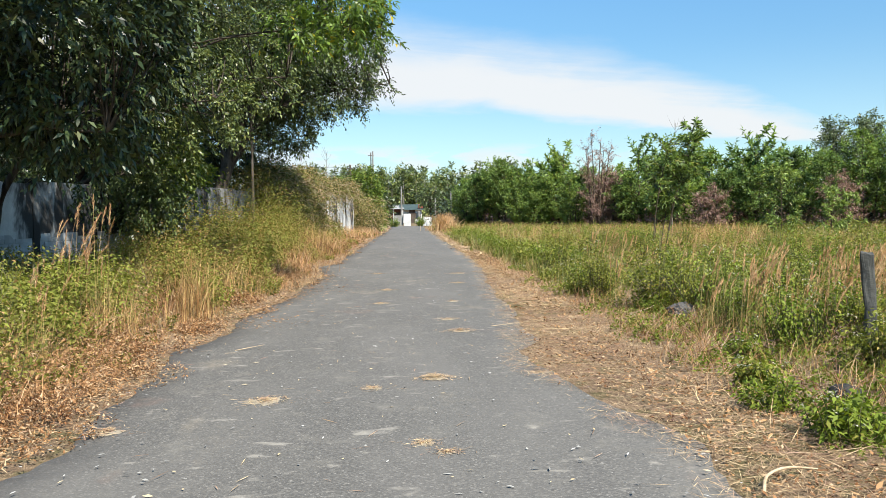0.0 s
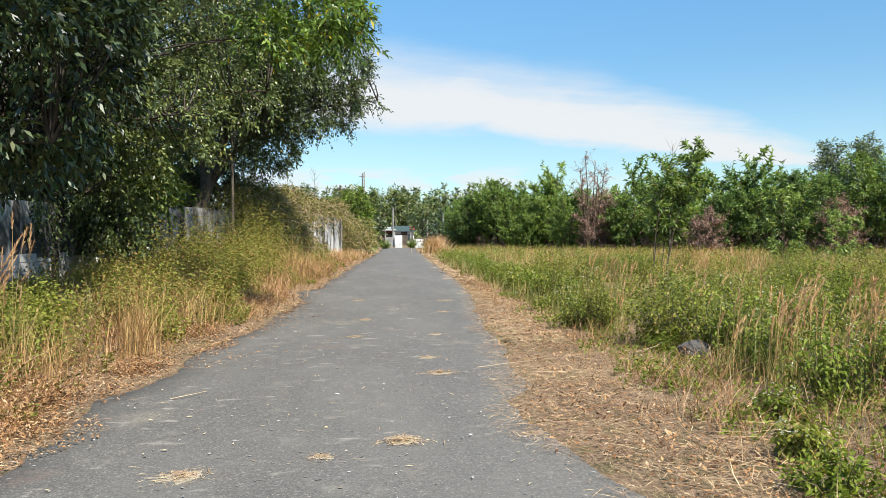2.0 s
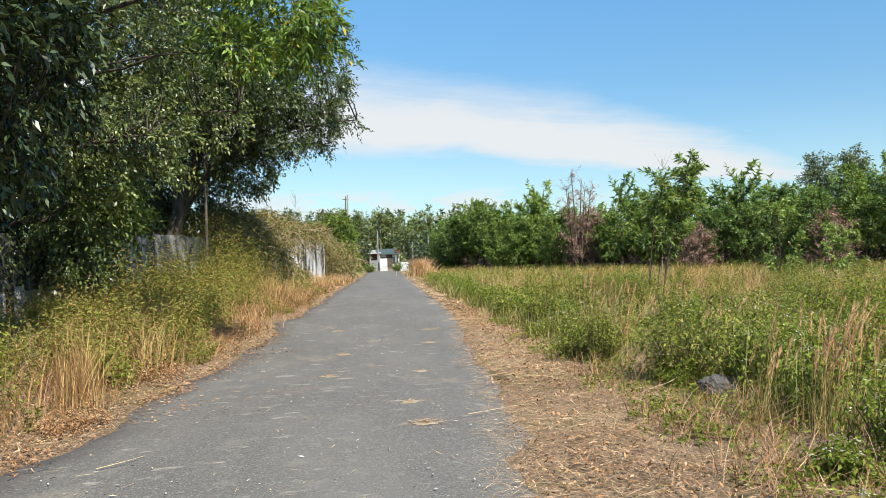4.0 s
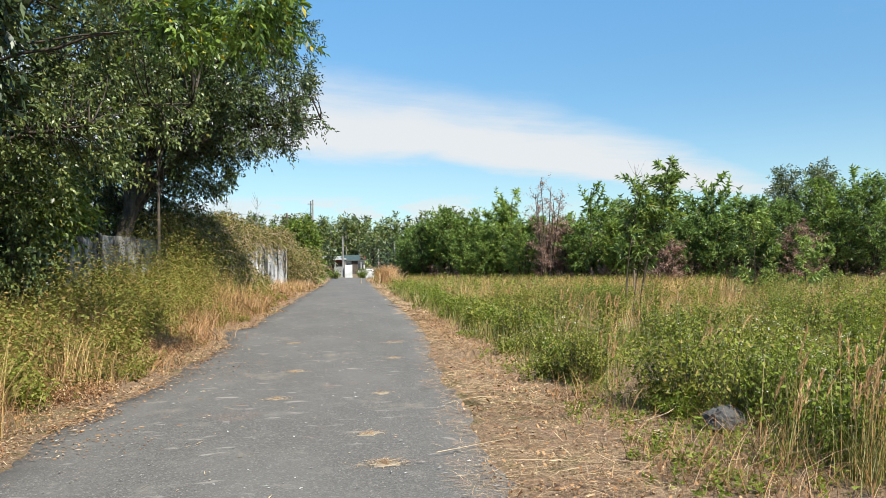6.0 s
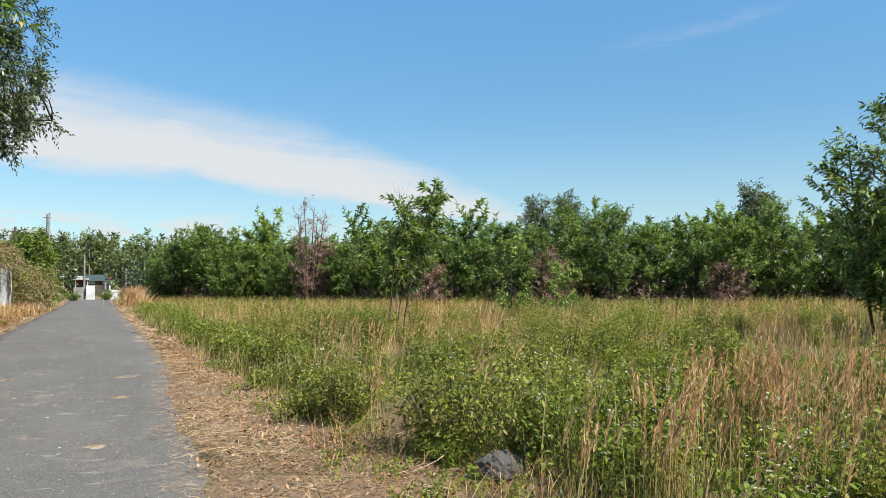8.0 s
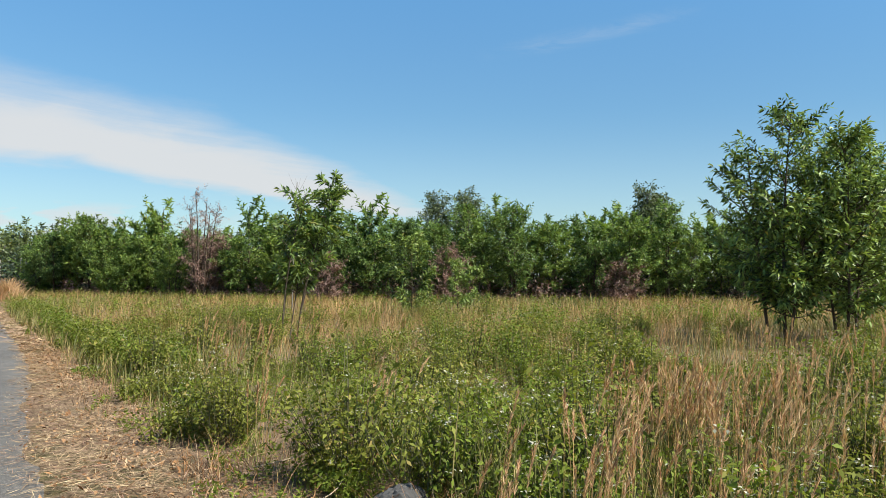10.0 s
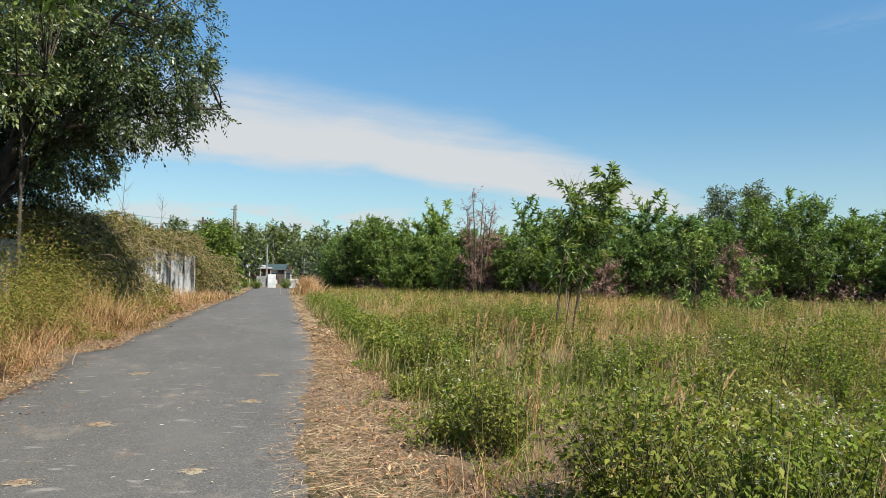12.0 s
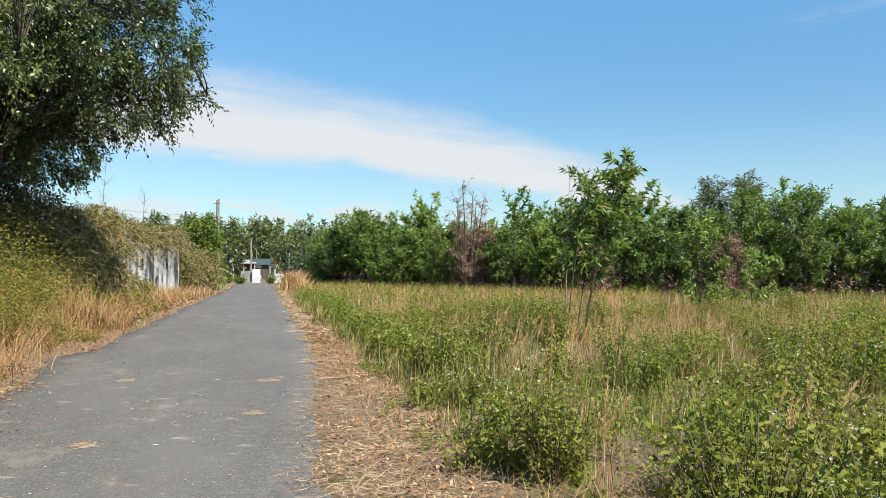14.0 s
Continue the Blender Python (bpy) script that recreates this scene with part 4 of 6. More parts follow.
        blade_faces(dry, rng, feet(x[gold], y[gold]), h[gold] * 1.15, width * 0.75, 0.6, parts)
    for cx, cy, rad, n, tall in ((4.2, 9.9, 0.3, 70, 0.9), (5.3, 9.9, 0.6, 90, 0.7), (4.1, 12.3, 0.5, 110, 0.4), (6.8, 12.2, 0.9, 200, 0.4), (3.9, 18.5, 0.8, 160, 0.6), (4.6, 22.5, 1.0, 160, 0.6), (5.1, 6.9, 0.4, 90, 0.7), (8.5, 17.0, 1.2, 160, 0.6), (5.8, 15.2, 0.8, 130, 0.5)):
        x, y = rng.normal(cx, rad * 0.6, n), rng.normal(cy, rad * 0.7, n)
        blade_faces(green, rng, feet(x, y), tall * (0.5 + 0.6 * rng.random(n)), 0.0055 + 0.0003 * cy, 0.45, 3)
    # short grass that covers the ground between the mounds
    x, y = scatter(rng, 19000, 2.2, 14, 4, 22, inside)
    ok = patchy(x, y, 0.8, 57.0) + rng.normal(0, 0.1, len(x)) > 0.42
    x, y = x[ok], y[ok]
    straw_like = rng.random(len(x)) < 0.16
    for g, sel in ((green, ~straw_like), (dry, straw_like)):
        blade_faces(g, rng, feet(x[sel], y[sel]), rng.uniform(0.07, 0.24, sel.sum()), 0.0065, 0.9, 2)
    x, y = scatter(rng, 15000, 2.2, 28, 19, 38, inside)
    straw_like = rng.random(len(x)) < 0.25
    for g, sel in ((green, ~straw_like), (dry, straw_like)):
        blade_faces(g, rng, feet(x[sel], y[sel]), rng.uniform(0.12, 0.42, sel.sum()), 0.012, 0.7, 2)
    n = 1800
    y = rng.uniform(14, 48, n)
    x = road_right(y) + band(y) + np.abs(rng.normal(0.1, 0.9, n))
    blade_faces(green, rng, feet(x, y), rng.uniform(0.15, 0.6, n), 0.006 + 0.0004 * y, 0.6, 2)
    n = 2600
    y = rng.uniform(5.0, 12.8, n)
    x = road_right(y) + band(y) * rng.uniform(0.75, 1.75, n)
    ok = patchy(x, y, 1.0, 63.0) + rng.normal(0, 0.1, n) > 0.48
    blade_faces(brown, rng, feet(x[ok], y[ok]), rng.uniform(0.1, 0.42, ok.sum()), 0.005, 1.3, 3)
    n = 2600
    y = 3 + 22 * rng.random(n) ** 1.3
    x = road_right(y) + band(y) * rng.uniform(0.45, 1.35, n)
    ok = patchy(x, y, 1.3, 53.0) + rng.normal(0, 0.1, n) > 0.5
    blade_faces(brown, rng, feet(x[ok], y[ok]), rng.uniform(0.06, 0.26, ok.sum()), 0.0055, 1.2, 3)
    x, y = scatter(rng, 9000, -9, 14, -9, 3, lambda a, b: (a > road_right(b) + 1.1) | (a < road_left(b) - 0.6))
    gold = patchy(x, y, 0.4, 15.0) > 0.5
    blade_faces(dry, rng, feet(x[gold], y[gold]), rng.uniform(0.2, 0.7, gold.sum()), 0.012, 0.6, 2)
    blade_faces(green, rng, feet(x[~gold], y[~gold]), rng.uniform(0.2, 0.6, (~gold).sum()), 0.014, 0.6, 2)
    weeds(weed, None, rng, x[::14], y[::14], 0.5, 4, 8, (0.09, 0.045), 0.35, plain=True)
    stuff("withered_stems", brown, DEAD_LEAF, "short withered brown stems beside the straw", "stems")
    stuff("field_weeds", weed, LEAF_WEED, "dense green leafy weeds covering the field", "weeds")
    stuff("lush_weeds", lush, LEAF_LUSH, "fresh bright green low weeds in the field", "weeds")
    stuff("weed_stems", stem, STEM, "thin brownish stems of the field weeds", "stems")
    stuff("weed_flowers", head, FLOWER, "small whitish flower heads on the weeds", "flowers")
    stuff("green_grass", green, GRASS_GREEN, "rough green grass between the weeds", "grass")
    stuff("dry_grass", dry, GRASS_DRY, "tall dry golden grass in the field", "grass")


def plume_grass():
    """Tall grass with feathery tan plumes, in drifts."""
    rng = np.random.default_rng(71)
    drifts = ((6.2, 10.3, 0.38, 110, 0.84), (5.8, 10.6, 0.3, 30, 0.8), (6.7, 9.9, 0.32, 60, 0.84), (3.95, 8.75, 0.25, 42, 0.84), (3.6, 9.2, 0.12, 10, 0.8), (-3.75, 9.7, 0.22, 22, 1.5), (-4.3, 10.4, 0.2, 10, 1.2), (-3.3, 7.6, 0.15, 6, 0.9), (8.5, 10.6, 0.5, 32, 0.9), (4.9, 8.7, 0.3, 28, 0.8), (5.6, 8.4, 0.35, 26, 0.85), (6.8, 8.6, 0.45, 26, 0.85),
              (4.25, 8.2, 0.25, 18, 0.72), (7.6, 11.8, 0.4, 12, 0.85), (9.8, 12.4, 0.6, 30, 0.95), (4.3, 12.0, 0.25, 10, 0.75), (3.5, 12.9, 0.12, 6, 0.75), (4.1, 15.6, 0.4, 16, 0.85), (4.6, 18.5, 0.5, 12, 0.9), (11.5, 11.5, 0.8, 34, 0.95), (6.4, 20.0, 0.8, 14, 0.9), (12.4, 15.5, 1.0, 30, 0.95), (9.0, 22.0, 1.2, 18, 0.9))
    plume, stalk, blade = Geo(), Geo(), Geo()
    for cx, cy, r, n, tall in drifts:
        x, y = rng.normal(cx, r * 0.55, n), rng.normal(cy, r * 0.55, n)
        foot = feet(x, y)
        h = tall * (0.5 + 0.6 * rng.random(n))
        turn = rng.normal(0.2, 0.6, n)
        lean = np.stack([np.cos(turn), np.sin(turn), 0 * turn], 1) * (h * rng.uniform(0.0, 0.26, n))[:, None]
        top = foot + lean + np.array([0, 0, 1.0]) * h[:, None]
        line = curve(foot, foot + lean * 0.25 + np.array([0, 0, 0.62]) * h[:, None], top, 5)
        tube_faces(stalk, line, np.linspace(0.0028, 0.0012, 5)[None].repeat(n, 0), 3)
        way = unit(line[:, 4] - line[:, 3] + lean * 0.15)
        shoot_leaves(plume, rng, top - way * 0.06, way, 0.17 + 0.13 * rng.random(n), 64, 0.052, 0.0036 + 0.0003 * cy, 0.3, 0.02, 0.1, 0.2, plain=True)
        blade_faces(blade, rng, np.repeat(foot, 6, 0) + rng.normal(0, 0.03, (n * 6, 3)) * np.array([1, 1, 0]), np.repeat(h, 6) * rng.uniform(0.35, 0.85, n * 6), 0.006, 0.45, 3)
    stuff("plume_grass_heads", plume, PLUME, "feathery tan seed plumes of tall grass", "grass")
    stuff("plume_grass_blades", blade, GRASS_GREEN, "narrow green blades of tall plume grass", "grass")
    stuff("plume_grass_stalks", stalk, GRASS_DRY, "thin straw-coloured stalks of tall grass", "grass")


def grass_mound(at, tall, wide, n):
    """A mound of long withered grass at the road edge."""
    rng = np.random.default_rng(131)
    geo = Geo()
    out, turn = np.abs(rng.normal(0, 0.5, n)), rng.random(n) * 6.283
    x, y = at[0] + wide * 0.7 * out * np.cos(turn), at[1] + wide * 1.5 * out * np.sin(turn)
    blade_faces(geo, rng, feet(x, y), tall * np.clip(1.1 - 0.45 * out, 0.2, 1) * rng.uniform(0.6, 1.1, n), 0.03, 0.7, 3)
    stuff("withered_grass_mound", geo, PLUME, "mound of long withered brown grass at the road edge", "grass")


def bush(name, at, height, width, stems, seed, mat, label, leaf=(0.046, 0.019), k=20):
    rng = np.random.default_rng(seed)
    ob = thing(name, (at[0], at[1], float(land(*at)) - 0.02), label, "bush")
    turn = rng.random(stems) * 6.283
    out = np.sqrt(rng.random(stems)) * width * 0.5
    tip = np.stack([out * np.cos(turn), out * np.sin(turn), height * (0.55 + 0.5 * rng.random(stems)) * (1.08 - 0.5 * (out / width * 2) ** 2)], 1)
    foot = tip * np.array([0.25, 0.25, 0]) - np.array([0, 0, 0.02])
    wood = Geo()
    tube_faces(wood, curve(foot, (foot + tip) / 2 + np.array([0, 0, 0.08]), tip, 3), np.linspace(0.007, 0.002, 3)[None].repeat(stems, 0), 3)
    tagged(part("stem", wood.mesh("stem", STEM), STEM, ob), kind="stuff")
    geo = Geo()
    shoot_leaves(geo, rng, foot + (tip - foot) * 0.2, tip - foot, np.linalg.norm(tip - foot, axis=1) * 0.9, k, leaf[0], leaf[1], 1.15, 0.25)
    twig = foot + (tip - foot) * rng.uniform(0.4, 0.9, (stems, 1))
    shoot_leaves(geo, rng, twig, rng.normal(0, 0.7, twig.shape) + np.array([0, 0, 0.8]), height * 0.28, k // 2, leaf[0], leaf[1], 1.1, 0.25)
    part("foliage", geo.mesh("foliage", mat), mat, ob)
    return ob


def verge_left():
    """Weeds, tall dry grass and creepers between the road and the wall."""
    rng = np.random.default_rng(81)
    weed, stem, green, dry, brown, creeper, fresh, runner = (Geo() for _ in range(8))

    def inside(x, y):
        return (x < road_left(y) - 0.45 + 0.2 * np.sin(y * 1.7)) & (x > wall_x(y) + 0.3)

    def edge(x, y):
        return np.clip((road_left(y) - 0.3 - x) / 1.8, 0.15, 1)

    for n, y0, y1, stems, k, leaf in ((1400, 2, 17, 6, 12, (0.056, 0.026)), (1700, 16, 32, 5, 11, (0.068, 0.034)), (1300, 30, 62, 5, 9, (0.10, 0.05))):
        x, y = scatter(rng, n, -9.5, -1.2, y0, y1, inside)
        p = patchy(x, y, 0.45, 23.0)
        ok = p + rng.normal(0, 0.07, len(p)) > 0.47
        h = (0.35 + 0.85 * np.clip((patchy(x[ok], y[ok], 0.6, 27.0) - 0.34) / 0.28, 0, 1)) * edge(x[ok], y[ok]) * np.interp(y[ok], [0, 18, 26, 45, 62], [1.05, 1.2, 1.25, 0.9, 0.55]) * (1 + 0.75 * np.exp(-((y[ok] - 35) / 4.5) ** 2)) * np.where(y[ok] < 19, np.interp(x[ok], [-6.5, -5.0, -3.6], [0.5, 0.7, 1.05]), 1.0)
        weeds(weed, stem if y0 < 10 else None, rng, x[ok], y[ok], h, stems, k, leaf, 0.35, plain=y0 > 10)
    for n, y0, y1, width, parts in ((18000, 2, 17, 0.0055, 3), (14000, 16, 32, 0.009, 2), (12000, 30, 64, 0.02, 2)):
        x, y = scatter(rng, n, -9.5, -1.0, y0, y1, inside)
        p = patchy(x, y, 0.5, 31.0) + rng.normal(0, 0.12, len(x))
        e = edge(x, y)
        h = 0.75 * (0.45 + 0.75 * rng.random(len(x))) * e * np.where(y < 19, np.interp(x, [-6.5, -5.0, -3.6], [0.45, 0.6, 1.0]), 1.0)
        sel = p > 0.6
        blade_faces(dry, rng, feet(x[sel], y[sel]), h[sel] * 1.25, width * 0.8, 0.8, 3)
        sel = (p < 0.5) & (p > 0.36)
        blade_faces(green, rng, feet(x[sel], y[sel]), h[sel], width, 0.5, parts)
        sel = (e < 0.75) | (rng.random(len(x)) < 0.25)
        blade_faces(brown, rng, feet(x[sel], y[sel]), h[sel] * 1.2 + 0.06, width * 0.8, 1.1, 3)
    withered = Geo()
    for n, y0, y1, leaf in ((900, 3, 17, (0.045, 0.011)), (800, 16, 34, (0.055, 0.012)), (500, 33, 62, (0.10, 0.025))):
        x, y = scatter(rng, n, -9.5, -1.0, y0, y1, inside)
        e = edge(x, y)
        ok = e + 0.5 * patchy(x, y, 0.4, 37.0) + rng.normal(0, 0.1, len(x)) < 0.95
        weeds(withered, None, rng, x[ok], y[ok], (0.15 + 0.75 * e[ok]) * np.where(y[ok] < 19, np.interp(x[ok], [-6.5, -5.0, -3.6], [0.45, 0.6, 1.0]), 1.0), 6, 9, leaf, 0.55, plain=True)
    for cx, cy, w, tall in ((-2.75, 6.3, 0.4, 0.3), (-2.7, 7.4, 0.4, 0.32), (-2.85, 8.6, 0.35, 0.35), (-3.2, 7.6, 0.5, 0.4), (-2.6, 10.4, 0.3, 0.25), (-2.7, 5.2, 0.4, 0.3), (-3.3, 6.2, 0.5, 0.4), (-2.6, 13.6, 0.35, 0.3), (-2.5, 19.0, 0.4, 0.35)):
        n = int(90 * w)
        x, y = rng.normal(cx, w * 0.5, n), rng.normal(cy, w, n)
        weeds(withered, None, rng, x, y, tall * rng.uniform(0.5, 1.1, n), 6, 12, (0.042, 0.012), 0.6, plain=True)
    stuff("withered_weeds", withered, DEAD_LEAF, "withered brown weeds along the road edge", "weeds")
    # tall tufts
    for cx, cy, r, tall, n in ((-2.85, 11.5, 0.22, 1.1, 230), (-3.3, 9.6, 0.25, 0.8, 160), (-2.9, 14.5, 0.4, 0.8, 260), (-3.0, 30.5, 0.7, 1.0, 260), (-2.9, 26.5, 0.6, 0.8, 160), (-3.2, 46, 0.9, 0.9, 200), (-3.0, 55, 0.9, 0.9, 200), (-3.6, 35, 1.0, 1.1, 200), (-3.4, 22, 0.6, 0.9, 260), (-3.6, 18.0, 0.4, 0.9, 180), (-3.7, 26.5, 0.8, 1.2, 220), (-3.3, 29.5, 0.7, 1.2, 300), (-4.3, 31.0, 0.9, 1.6, 240), (-4.4, 24.5, 0.8, 1.4, 120)):
        x, y = rng.normal(cx, r * 0.6, n), rng.normal(cy, r * 0.8, n)
        blade_faces(dry, rng, feet(x, y), tall * (0.4 + 0.65 * rng.random(n)), 0.0032 + 0.00022 * cy, 0.4, 4)
    for cx, cy, r, tall, n in ((-2.75, 29.5, 0.8, 0.85, 520), (-3.5, 28.0, 0.9, 1.0, 320), (-2.7, 20.5, 0.7, 0.5, 320), (-2.55, 16.5, 0.5, 0.4, 260), (-3.4, 9.0, 0.4, 0.6, 300), (-2.95, 6.2, 0.35, 0.35, 260), (-3.2, 12.3, 0.4, 0.7, 220), (-3.1, 24.5, 0.7, 0.7, 300)):
        x, y = rng.normal(cx, r * 0.55, n), rng.normal(cy, r, n)
        blade_faces(brown, rng, feet(x, y), tall * (0.4 + 0.65 * rng.random(n)), 0.004 + 0.0003 * cy, 1.0, 3)
    pale = Geo()
    for cx, cy, r, tall, n in ((-2.6, 52, 0.8, 0.75, 420), (-2.2, 58, 0.7, 0.7, 420), (-3.4, 47, 0.8, 0.9, 420), (-3.9, 43, 0.7, 0.95, 360), (-4.3, 39, 0.7, 1.0, 300)):
        x, y = rng.normal(cx, r * 0.6, n), rng.normal(cy, r * 2.2, n)
        blade_faces(pale, rng, feet(x, y), tall * (0.4 + 0.65 * rng.random(n)), 0.02, 0.6, 3)
    stuff("pale_verge_grass", pale, PLUME, "pale tan withered grass before the far wall", "grass")
    # dense leafy mounds on the bank
    rows = ((-4.3, 10.6, 0.6, 0.7), (-4.0, 9.0, 0.5, 0.55), (-5.4, 11.5, 0.7, 0.45), (-4.6, 12.8, 0.7, 0.65), (-3.6, 13.2, 0.5, 0.75), (-3.9, 7.6, 0.5, 0.45), (-5.6, 14.5, 0.8, 0.5), (-4.2, 16.0, 0.7, 0.9), (-6.2, 12.6, 0.7, 0.35), (-5.2, 9.2, 0.6, 0.4), (-4.0, 19.0, 0.8, 1.1), (-4.8, 21.5, 1.0, 1.5), (-5.6, 18.0, 0.8, 0.7), (-3.0, 17.5, 0.5, 0.85), (-3.2, 20.0, 0.6, 1.0), (-3.4, 14.9, 0.5, 0.8), (-3.0, 16.2, 0.4, 0.65), (-3.5, 21.8, 0.6, 1.05), (-2.95, 12.9, 0.35, 0.5), (-3.9, 9.7, 0.6, 0.75), (-3.6, 10.6, 0.5, 0.7), (-4.3, 8.3, 0.6, 0.6), (-3.5, 8.6, 0.4, 0.45), (-4.6, 9.6, 0.6, 0.6), (-3.9, 23.5, 0.7, 1.3), (-3.3, 25.0, 0.5, 0.9),
            (-4.0, 25.6, 0.8, 1.9), (-3.6, 27.4, 0.7, 1.9), (-4.4, 27.8, 0.8, 2.3), (-3.9, 29.4, 0.8, 1.8), (-4.7, 24.0, 0.7, 1.7), (-5.2, 26.5, 0.8, 2.2), (-3.9, 40.5, 0.6, 0.9), (-3.5, 45.5, 0.7, 0.8))
    for cx, cy, w, tall in rows:
        n = int(52 * w)
        out, turn = np.abs(rng.normal(0, 0.5, n)), rng.random(n) * 6.283
        far = cy > 17
        weeds(fresh if cy < 13 else weed, None, rng, cx + w * out * np.cos(turn), cy + w * out * np.sin(turn), 1.15 * tall * np.clip(1.1 - 0.4 * out ** 1.5, 0.3, 1.1), 6, 13, (0.062, 0.03) if far else (0.054, 0.026), 0.28, plain=far, droop=0.8)
    # creeper mounds climbing over the wall and the trees
    lobes = []
    for _ in range(230):
        y = rng.uniform(32.5, 60)
        h = np.interp(y, [25, 31, 36, 42, 48, 58], [2.2, 3.3, 3.9, 3.6, 3.3, 2.9]) * rng.uniform(0.85, 1.1)
        out = rng.beta(1.2, 2.2)  # from behind the wall towards the road
        rad = rng.uniform(0.45, 0.95)
        top = h * (1 - 0.62 * out)
        if (y < 36 and rng.random() < 0.2) or (36 < y < 42 and out > 0.34) or (41.5 < y < 53.5 and out > 0.08) or (y >= 53 and out > 0.45):
            continue
        lobes.append((wall_x(y) - 0.9 + 3.2 * out, y, max(0.3, top * rng.uniform(0.72 if 42 < y < 53 else 0.35, 1.0) - rad * (0.35 if 42 < y < 53 else 0.6)), rad, rad * 1.1, rad * rng.uniform(0.7, 1.1)))
    for _ in range(44):  # hanging over the top of the far wall
        y, rad = rng.uniform(41, 54), rng.uniform(0.4, 0.65)
        lobes.append((wall_x(y) + rng.uniform(-0.5, 0.1), y, rng.uniform(2.3, 3.2), rad, rad * 1.3, rad * 0.8))
    for _ in range(64):  # sunlit vines before the dark trees
        y, rad = rng.uniform(32.5, 41), rng.uniform(0.35, 0.65)
        z = rng.uniform(0.5, 3.4)
        lobes.append((wall_x(y) + 1.9 - 0.55 * z + rng.normal(0, 0.2), y, z, rad, rad, rad))
    for cx, cy, cz, rx, ry, rz in lobes:
        m = 7  # dry runners hanging out of the heap
        start = np.array([cx, cy, cz]) + unit(rng.normal(size=(m, 3))) * np.array([rx, ry, rz])
        end = start + rng.normal(0, 0.35, (m, 3)) + np.array([0.35, -0.1, -0.25])
        tube_faces(runner, curve(start, (start + end) / 2 + np.array([0.1, 0, 0.25]), end, 4), np.full((m, 4), 0.007), 3)
        n = 76
        out = unit(rng.normal(size=(n, 3)))
        out[:, 2] = np.abs(out[:, 2]) * 0.9 + 0.1 * out[:, 2]
        spot = np.array([cx, cy, cz]) + out * np.array([rx, ry, rz]) * rng.uniform(0.75, 1.05, (n, 1))
        hang = unit(out * 0.6 + rng.normal(0, 0.5, (n, 3)) + np.array([0, 0, -0.25]))
        shoot_leaves(creeper, rng, spot, hang, 0.4, 7, 0.10, 0.058, 1.1, 0.4, 0.15, 0.4, loose=0.6, plain=True)
    stuff("verge_weeds", weed, LEAF_VERGE, "yellow-green weeds on the roadside bank", "weeds")
    stuff("fresh_verge_weeds", fresh, LEAF_WEED, "fresh green leafy weeds on the roadside bank", "weeds")
    stuff("verge_stems", stem, STEM, "thin stems of the roadside weeds", "stems")
    stuff("verge_grass", green, GRASS_GREEN, "green grass on the roadside bank", "grass")
    stuff("verge_dry_grass", dry, GRASS_DRY, "tall dry golden grass on the roadside bank", "grass")
    stuff("verge_brown_grass", brown, DEAD_LEAF, "withered brown grass along the road edge", "grass")
    stuff("creeper_runners", runner, DRY_WOOD, "dry bleached runners hanging out of the creepers", "creepers")
    stuff("creepers", creeper, LEAF_OLIVE, "olive and brown creepers heaped over the wall", "creepers")


